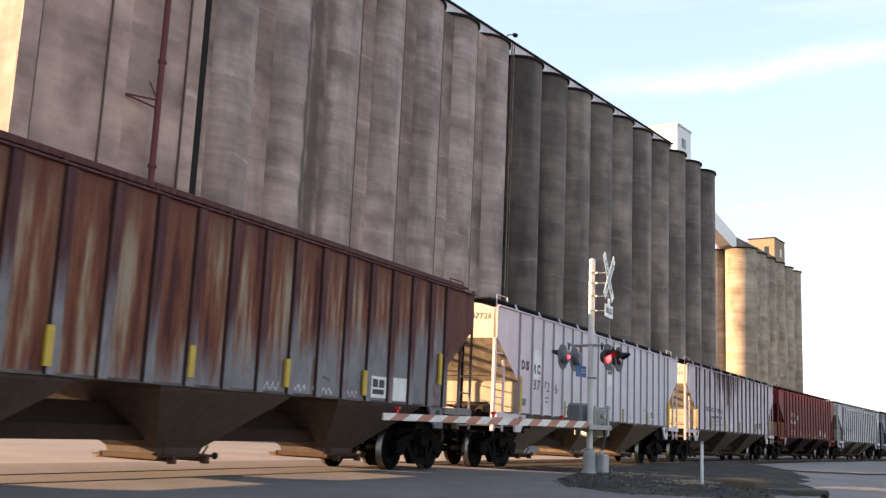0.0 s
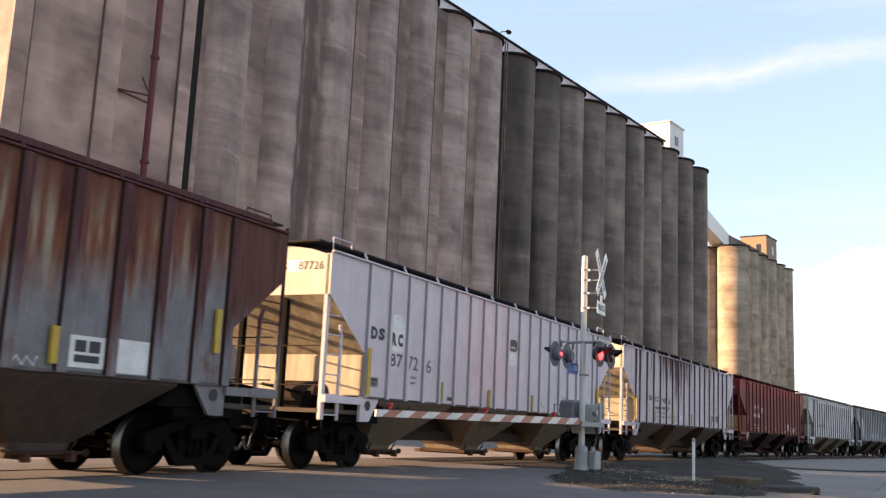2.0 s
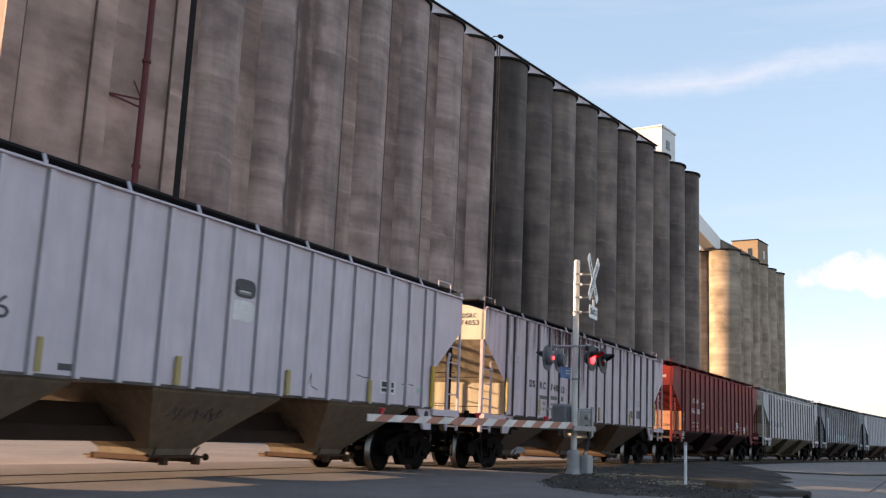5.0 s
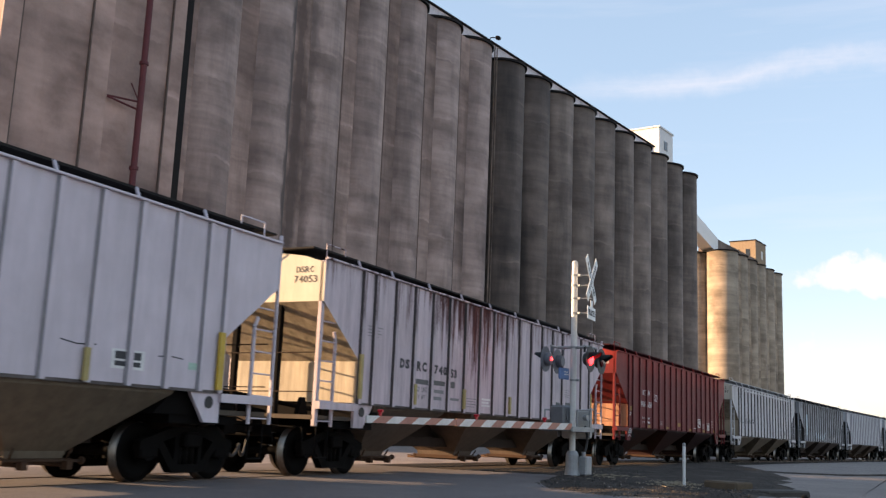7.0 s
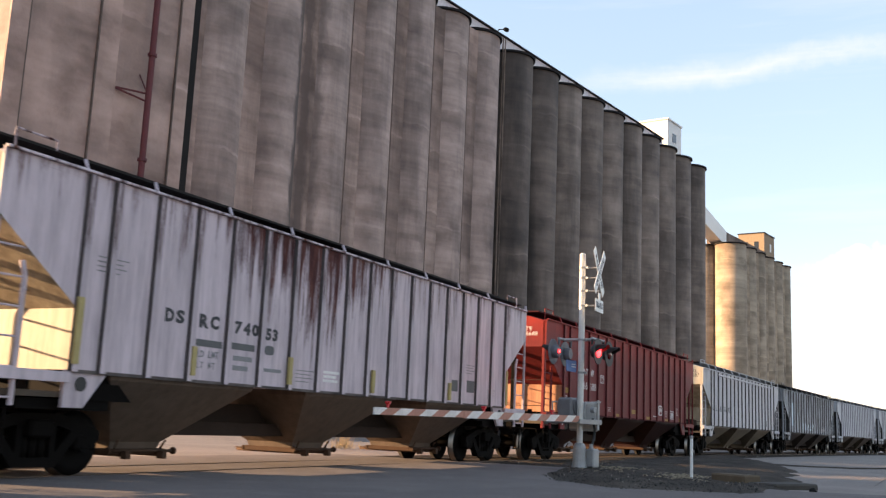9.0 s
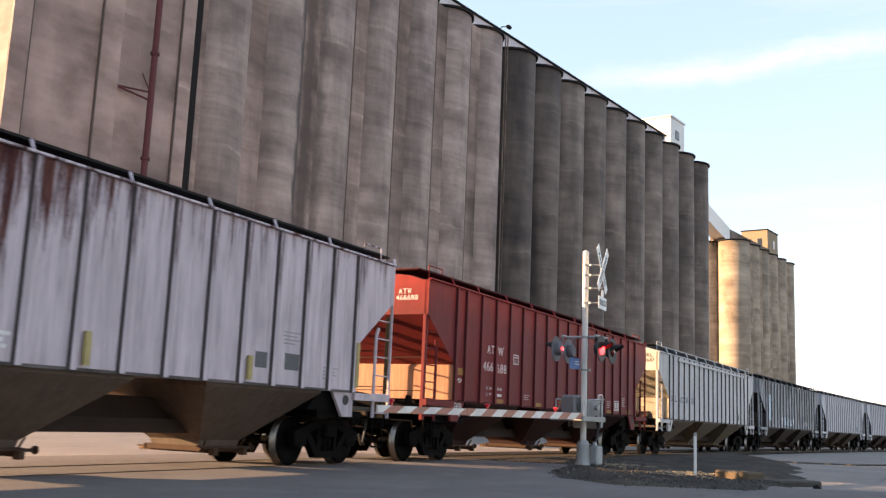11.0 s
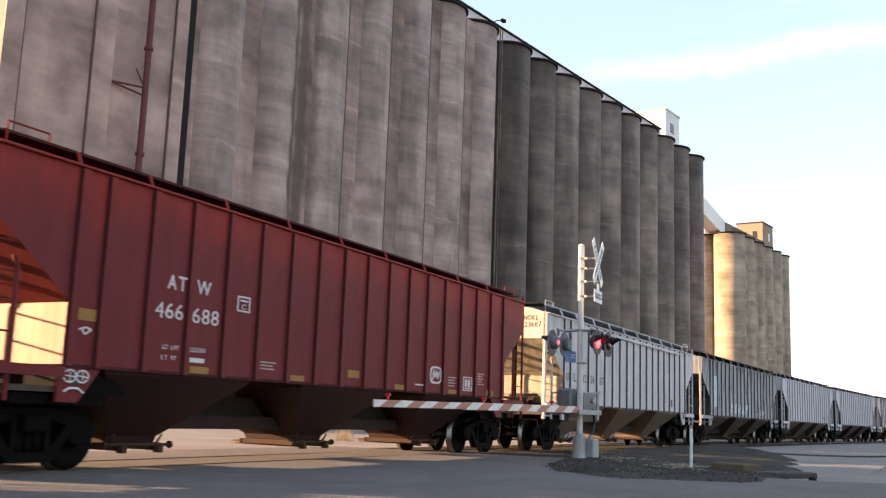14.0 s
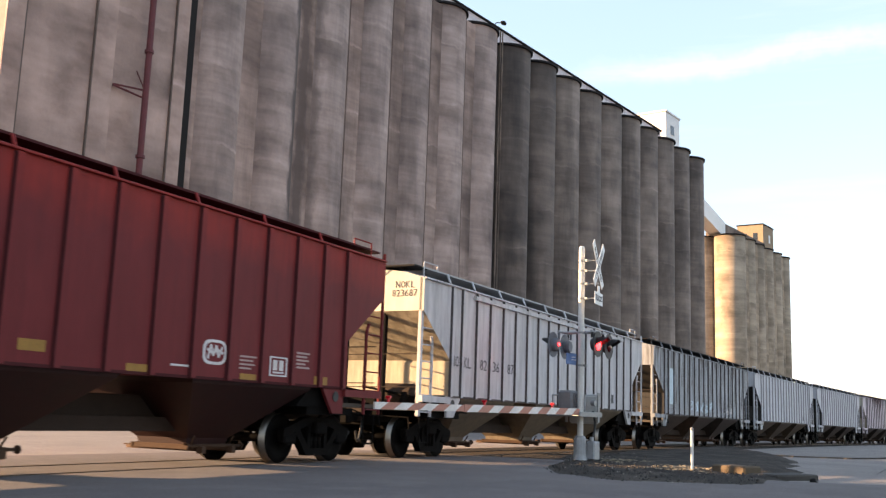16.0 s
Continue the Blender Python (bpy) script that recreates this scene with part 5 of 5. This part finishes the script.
def crossing_signal():
    ob = thing("crossing_signal", SIG, "railway crossing signal mast with crossbuck, red flashers and lowered gate", "railway signal")
    bm = bmesh.new()
    tube(bm, (0, 0, 0.4), (0, 0, 5.15), 0.074, 20)
    lathe(bm, [(0.074, 5.15), (0.07, 5.19), (0.03, 5.22)], 20, axis="z")
    part("mast", bm, M_POLE, ob, "pale aluminium mast")
    bm = bmesh.new()
    box(bm, -0.2, 0.2, -0.2, 0.2, 0, 0.06)
    lathe(bm, [(0.19, 0.06), (0.16, 0.2), (0.15, 0.55), (0.12, 0.62), (0.09, 0.64)], 16, axis="z")
    part("mast_base", bm, M_GREY, ob, "cast grey mast base")
    bm = bmesh.new()
    box(bm, 0.08, 0.36, -0.34, -0.12, 0.08, 0.52, bevel=0.03)
    tube(bm, (0.2, -0.2, 0.52), (0.2, -0.2, 0.62), 0.05, 10)
    part("junction_box", bm, M_GREY, ob, "small grey cable box")
    bm = bmesh.new()
    last = None
    for k in range(9):
        a = k / 8
        p = Vector((0.2 + 0.12 * math.sin(a * 3.1), -0.22, 0.6 + a * 0.62))
        if last:
            tube(bm, last, p, 0.03, 8)
        last = p
    part("cable_conduit", bm, M_BLACK, ob, "black cable hose")
    # collars
    for z in (4.85, 4.6, 4.28, 3.92, 3.09, 2.3):
        bm = bmesh.new()
        tube(bm, (0, 0, z - 0.025), (0, 0, z + 0.025), 0.085, 16)
        box(bm, -0.03, 0.03, -0.16, -0.08, z - 0.025, z + 0.025)
        part("clamp", bm, M_STEEL, ob)
    # crossbuck: two blades and a plate below
    turn = Matrix.Rotation(radians(14), 4, "Z")
    xb = turn @ Matrix.Translation((0.0, -0.42, 4.74))
    for q in (-1, 1):
        bm = bmesh.new()
        box(bm, -0.66, 0.66, -0.006, 0.006, -0.115, 0.115, xb @ Matrix.Translation((0, 0.012 * q, 0)) @ Matrix.Rotation(q * 0.87, 4, "Y"), bevel=0.0)
        blade = part("crossbuck_blade", bm, M_SIGN, ob, "white crossbuck blade")
        for c, a, w in cells("RAILROAD" if q > 0 else "CROSSING", 0.95):
            tx = part("letter", fit_text(c, w, 0.12, M_INK2, 0.01), M_INK2, blade)
            tx.matrix_local = xb @ Matrix.Translation((0, 0.012 * q - 0.009, 0)) @ Matrix.Rotation(q * 0.87, 4, "Y") @ pose(-0.475 + a, 0, -0.06, 90, 0, 0)
    bm = bmesh.new()
    box(bm, -0.36, 0.36, -0.43, -0.42, 3.76, 4.06)
    box(bm, -0.09, 0.09, -0.43, -0.42, 4.06, 4.22)
    tp = part("track_count_plate", bm, M_SIGN, ob, "white plate that counts the tracks")
    tp.matrix_local = turn
    for c, a, w in cells("TRACKS", 0.6):
        tx = part("letter", fit_text(c, w, 0.14, M_INK2), M_INK2, tp)
        tx.matrix_local = pose(-0.3 + a, -0.434, 3.85, 90, 0, 0)
    for z in (4.85, 4.6, 4.28, 3.92):
        bm = bmesh.new()
        tube(bm, (0, -0.08, z), (0, -0.42, z), 0.018, 6)
        part("sign_bracket", bm, M_STEEL, ob).matrix_local = turn
    # flasher arms and heads
    bm = bmesh.new()
    tube(bm, (-0.42, -0.42, 3.09), (0.42, -0.42, 3.09), 0.03, 8)
    tube(bm, (-0.42, 0.42, 3.09), (0.42, 0.42, 3.09), 0.03, 8)
    tube(bm, (0, -0.42, 3.09), (0, 0.42, 3.09), 0.035, 8)
    facing = Matrix.Rotation(radians(9), 4, "Z")
    part("flasher_arm", bm, M_STEEL, ob).matrix_local = facing
    for fx in (-0.38, 0.38):
        for k in (-1, 1):
            head = bmesh.new()
            y = 0.42 * k
            lathe(head, [(0.05, 0), (0.13, 0.0), (0.16, k * 0.05), (0.16, k * 0.14), (0.305, k * 0.14), (0.305, k * 0.155), (0.15, k * 0.155)], 28)
            for v in head.verts:
                v.co += Vector((fx, y, 2.78))
            tube(head, (fx, y, 2.94), (fx, y, 3.09), 0.03, 8)
            h = part("flasher_head", head, M_BACK if k > 0 else M_BLACK, ob, "round black flasher with target disc" if k < 0 else "grey back of a round flasher")
            h.matrix_local = facing
            hood = bmesh.new()
            n = 18
            rows = []
            for d, span in ((0.155, 1.0), (0.27, 0.8), (0.40, 0.5)):
                rows.append([hood.verts.new((fx + 0.165 * math.sin(a), y + k * d, 2.78 + 0.165 * math.cos(a))) for a in [(-1 + 2 * i / n) * 1.7 * span for i in range(n + 1)]])
            for r0, r1 in zip(rows, rows[1:]):
                for i in range(n):
                    hood.faces.new((r0[i], r0[i + 1], r1[i + 1], r1[i]))
            bmesh.ops.solidify(hood, geom=hood.faces[:], thickness=0.008)
            part("hood", hood, M_BLACK, h, "black visor")
            lens = bmesh.new()
            lathe(lens, [(0.148, k * 0.15), (0.12, k * 0.185), (0.06, k * 0.205), (0.01, k * 0.21)], 24)
            for v in lens.verts:
                v.co += Vector((fx, y, 2.78))
            lit = (k < 0) == (fx < 0)
            part("lens", lens, M_GLASS_RED if lit else M_LENS, h, "glowing red lens" if lit else "dark red lens", True)
            if k > 0 and fx < 0:
                side = bmesh.new()
                tube(side, (fx - 0.02, y - 0.0, 2.78), (fx - 0.02, y - 0.03, 2.78), 0.035, 10)
                part("side_light", side, M_GLASS_RED, h, "small red tell-tale light")
    bm = bmesh.new()
    box(bm, -0.46, -0.02, 0.12, 0.135, 2.31, 2.58, bevel=0.02)
    part("notice_plate", bm, M_BLUE, ob, "small blue notice plate")
    bm = bmesh.new()
    box(bm, -0.24, -0.03, 0.118, 0.12, 2.42, 2.44)
    box(bm, -0.24, -0.06, 0.118, 0.12, 2.48, 2.5)
    part("notice_line", bm, M_SIGN, ob)
    # gate mechanism
    bm = bmesh.new()
    box(bm, -0.24, 0.24, 0.10, 0.50, 1.22, 1.70, bevel=0.05)
    tube(bm, (0.0, 0.07, 1.47), (0.0, 0.54, 1.47), 0.17, 20)
    part("gate_motor", bm, M_MOTOR, ob, "grey gate motor case")
    bm = bmesh.new()
    for y in (-0.30, 0.58):
        box(bm, -0.55, 0.5, y - 0.02, y + 0.02, 1.08, 1.20, bevel=0.01)
        box(bm, 0.28, 0.38, y - 0.02, y + 0.02, 0.95, 1.66, bevel=0.01)
        tube(bm, (0.1, y - 0.05, 1.42), (0.1, y + 0.05, 1.42), 0.07, 12)
        tube(bm, (-0.32, y, 1.2), (-0.32, y, 1.58), 0.02, 8)
        tube(bm, (-0.32, y, 1.58), (0.44, y, 1.62), 0.02, 8)
    box(bm, -0.58, 0.5, -0.30, 0.58, 1.10, 1.14)
    part("gate_yoke", bm, M_STEEL, ob, "galvanised gate yoke")
    bm = bmesh.new()
    box(bm, 0.36, 0.5, -0.26, 0.54, 0.92, 1.62, bevel=0.05)
    part("counterweight", bm, M_POLE, ob, "pale counterweight")
    # the arm
    arm = bmesh.new()
    x0, x1 = -7.65, -0.5
    mid = -5.0

    def slab(xa, xb, h, y, mats):
        pitch, n = 0.74, 0
        x = xa
        cuts = [xa]
        k = math.ceil(xa / (pitch / 2))
        while k * pitch / 2 < xb:
            if k * pitch / 2 > xa + 0.02:
                cuts.append(k * pitch / 2)
            k += 1
        cuts.append(xb)
        for a, b in zip(cuts, cuts[1:]):
            red = (math.floor((a + 0.01) / (pitch / 2)) + 1) % 2
            sa = 0.0 if a == xa else 0.11
            sb = 0.0 if b == xb else 0.11
            prism(arm, [(a - sa, -h), (b - sb, -h), (b + sb, h), (a + sa, h)], y - 0.02, y + 0.02, red)

    slab(x0, mid, 0.064, -0.25, None)
    slab(mid + 0.01, x1, 0.074, -0.25, None)
    for v in arm.verts:
        v.co.z += 1.14 + 0.008 * (v.co.x + 7.4)
    bmesh.ops.remove_doubles(arm, verts=arm.verts, dist=0.0005)
    a = part("gate_arm", arm, [M_ARM, M_RED], ob, "red and white striped gate arm")
    for x in (-7.27, -4.3, -1.67):
        bm = bmesh.new()
        z = 1.225 + 0.008 * (x + 7.4)
        box(bm, x - 0.03, x + 0.03, -0.27, -0.23, z - 0.02, z + 0.05, bevel=0.008)
        tube(bm, (x, -0.30, z + 0.07), (x, -0.20, z + 0.07), 0.028, 14)
        part("arm_lamp", bm, M_ARMLAMP, a, "small red arm lamp")
    return ob


M_ARMLAMP = glowing("small_red_lamp", (0.36, 0.006, 0.014), 0.05)
crossing_signal()

# ---- small things beside the track ----
post = thing("marker_post", Matrix.Translation((20.9, 4.6, -0.05)), "thin white plastic marker post in the gravel", "post")
bm = bmesh.new()
tube(bm, (0, 0, 0), (0, 0, 0.92), 0.032, 12)
part("tube", bm, M_SIGN, post)
bm = bmesh.new()
lathe(bm, [(0.035, 0.90), (0.035, 0.95), (0.015, 0.965)], 12, axis="z")
part("cap", bm, M_STEEL, post)
block = thing("concrete_block", pose(21.3, 3.78, -0.06, 0, 0, 65), "low weathered concrete block in the gravel", "block")
bm = bmesh.new()
box(bm, -0.40, 0.40, -0.3, 0.3, 0, 0.24, bevel=0.03)
for v in bm.verts:
    v.co += Vector((noise.noise(v.co * 3), noise.noise(v.co * 3 + Vector((5, 0, 0))), noise.noise(v.co * 3 + Vector((9, 0, 0))))) * 0.03
part("block", bm, simple("brown_weathered_concrete", (0.13, 0.092, 0.06), 0.9), block)


VERGE_EDGE = ((1.4, 21.6), (2.2, 19.4), (3.0, 17.5), (4.2, 16.7), (5.0, 16.4), (6.4, 17.3), (7.5, 19.6), (8.0, 22.3), (8.7, 24.2), (9.4, 25.5))


def verge_edge(y):
    return float(np.interp(y, [p[0] for p in VERGE_EDGE], [p[1] for p in VERGE_EDGE]))


def verge_height(x, y):
    n = noise.noise(Vector((x * 0.7, y * 0.7, 0))) * 0.04 + noise.noise(Vector((x * 2.3, y * 2.3, 4))) * 0.022
    d = (x - verge_edge(y)) * 0.8
    z = -0.045 + max(0.0, min(1.0, d / 1.1)) * (0.085 + n)
    # the dark gravel gives way to bare pale ground
    out = verge_end(x) + 0.7 * noise.noise(Vector((x * 0.45, y * 0.6, 8))) - y
    return z - 0.3 * max(0.0, min(1.0, out / 1.6))


def verge_end(x):
    return 3.0 + 0.16 * (x - 19.9)


def verge():
    bm = bmesh.new()
    n, m = 90, 44
    rows = []
    for i in range(n + 1):
        row = []
        for j in range(m + 1):
            y = 1.4 + 7.9 * j / m
            x = verge_edge(y) - 0.35 + 0.45 * noise.noise(Vector((y * 1.8, 2, 1))) + 24.0 * i / n
            row.append(bm.verts.new((x, y, verge_height(x, y) if 0 < i < n and 0 < j < m else -0.07)))
        rows.append(row)
    for i in range(n):
        for j in range(m):
            bm.faces.new((rows[i][j], rows[i + 1][j], rows[i + 1][j + 1], rows[i][j + 1])).smooth = True
    tagged(part("gravel_verge", bm, M_VERGE), "uneven dark gravel verge beside the crossing", "gravel", kind="structure")


M_VERGE = gravelly("verge_gravel", (0.042, 0.036, 0.032), (0.080, 0.068, 0.060), 22, 1.0, (0.13, 0.106, 0.088), spec=0.05)
verge()


def stones():
    random.seed(11)
    verts, faces = [], []
    ico = bmesh.new()
    bmesh.ops.create_icosphere(ico, subdivisions=1, radius=1.0)
    base = [v.co.copy() for v in ico.verts]
    tris = [[v.index for v in f.verts] for f in ico.faces]
    ico.free()
    for k in range(3600):
        if k % 3:
            y = random.uniform(1.8, 9.0)
            x = verge_edge(y) + abs(random.gauss(0, 3.4)) - 0.12
            z = verge_height(x, y)
            if y < verge_end(x) + 0.1 and random.random() < 0.85:
                continue
        else:
            s = random.uniform(23.6, 62)
            p, a = track(s)
            w = random.uniform(-2.6, -1.1)
            x, y = p.x, p.y + w
            z = p.z - 0.036 - max(0.0, -w - 2.4) * 0.14
        r = random.uniform(0.007, 0.020) * (1.8 if random.random() < 0.06 else 1)
        t = Euler((random.random() * 6, random.random() * 6, 0)).to_matrix()
        o = len(verts)
        sc = Vector((r * random.uniform(0.8, 1.4), r, r * random.uniform(0.6, 0.9)))
        for c in base:
            q = t @ Vector((c.x * sc.x, c.y * sc.y, c.z * sc.z))
            verts.append((x + q.x, y + q.y, z + q.z + r * 0.3))
        faces += [[i + o for i in f] for f in tris]
    me = bpy.data.meshes.new("stones")
    me.from_pydata(verts, [], faces)
    m, nt, b = material("loose_stone", 0.9)
    geo = nt.nodes.new("ShaderNodeNewGeometry")
    nt.links.new(ramp(nt, geo.outputs["Random Per Island"], [(0.0, (0.022, 0.019, 0.017)), (0.7, (0.05, 0.043, 0.037)), (0.94, (0.10, 0.083, 0.068)), (1.0, (0.28, 0.24, 0.2))]), b.inputs["Base Color"])
    me.materials.append(m)
    tagged(new("loose_stones", me), "scattered loose ballast stones and gravel", "gravel", kind="stuff")


stones()


def litter():
    random.seed(21)
    m = simple("pale_straw", (0.38, 0.31, 0.22), 0.85)
    bm = bmesh.new()
    for k in range(260):
        x, y = 21.2 + random.gauss(0, 0.75), 4.85 + random.gauss(0, 0.3)
        if k % 3 == 0:
            x, y = 23.6 + random.gauss(0, 0.8), 6.9 + random.gauss(0, 0.25)
        a, l = random.uniform(0, 6.28), random.uniform(0.04, 0.12)
        z = verge_height(x, y) + 0.012
        tube(bm, (x, y, z), (x + math.cos(a) * l, y + math.sin(a) * l, z + random.uniform(0.0, 0.03)), 0.008, 4, 0.004)
    tagged(part("straw_litter", bm, m), "scattered pale dry straw on the gravel", "straw", kind="stuff")


litter()
slab = thing("concrete_slab", pose(21.35, 2.85, -0.09, 0, 0, -34), "low grey concrete slab sunk in the gravel", "slab")
bm = bmesh.new()
box(bm, -0.62, 0.62, -0.35, 0.35, 0, 0.15, bevel=0.03)
for v in bm.verts:
    v.co += Vector((noise.noise(v.co * 3), noise.noise(v.co * 3 + Vector((5, 0, 0))), noise.noise(v.co * 3 + Vector((9, 0, 0))))) * 0.03
part("slab", bm, simple("grey_weathered_concrete", (0.075, 0.066, 0.058), 0.9), slab)
lump = thing("loose_rock", pose(20.48, 2.2, -0.09), "small dark rock on the pale ground", "rock")
bm = bmesh.new()
bmesh.ops.create_icosphere(bm, subdivisions=2, radius=0.1)
for v in bm.verts:
    v.co = Vector((v.co.x, v.co.y * 0.8, v.co.z * 0.7 + 0.06)) * (1 + 0.3 * noise.noise(v.co * 9))
part("rock", bm, simple("black_rock", (0.012, 0.011, 0.01), 0.9), lump)


def ties():
    wood = simple("creosoted_tie_wood", (0.055, 0.042, 0.034), 0.9)
    bm = bmesh.new()
    box(bm, -0.115, 0.115, -1.3, 1.3, -0.17, 0.0, bevel=0.012)
    me = mesh_of(bm, [wood])
    bed = bpy.data.objects["ballast_bed"]
    for k in range(90):
        p, a = track(23.9 + 0.55 * k)
        t = part("tie", me, wood, bed)
        t.matrix_local = Matrix.Translation(p + Vector((0, 0, -0.026))) @ Matrix.Rotation(a + random.uniform(-0.02, 0.02), 4, "Z")


ties()


def weeds():
    random.seed(3)
    m = simple("dry_straw_weed", (0.42, 0.31, 0.17), 0.8)
    for px, py, n in ((29.4, 18.3, 70), (29.0, 19.2, 50), (31.2, 19.5, 40)):
        bm = bmesh.new()
        for k in range(n):
            a, l = random.uniform(0, 6.28), random.uniform(0.2, 0.62)
            bx, by = random.gauss(0, 0.22), random.gauss(0, 0.16)
            tip = Vector((bx + math.cos(a) * l * 0.35, by + math.sin(a) * l * 0.35, l))
            tube(bm, (bx, by, -0.02), tip, 0.006, 4, 0.002)
        ob = thing("weed_clump", Matrix.Translation((px, py, -0.05)), "dry straw-coloured weed clump beyond the track", "weeds", "dry weeds")
        part("stalks", bm, m, ob)


weeds()


# ---- what moves ----
def car_pose(s):
    a, _ = track(s - TRUCK)
    b, _ = track(s + TRUCK)
    d = b - a
    return Matrix.Translation((a + b) / 2) @ d.to_track_quat("X", "Z").to_matrix().to_4x4()


def motions():
    spins = [(k / 6, pose(0, 0, 0, 0, math.degrees(-travel(k / 6) / 0.457), 0)) for k in range(97)]
    for s, car in TRAIN:
        walk(car, [(k * 0.5, car_pose(s - travel(k * 0.5))) for k in range(33)])
        for tr in car.children:
            if tr.name.startswith("truck"):
                for w in tr.children:
                    place = w.location.copy()
                    walk(w, [(t, Matrix.Translation(place) @ m) for t, m in spins])


motions()
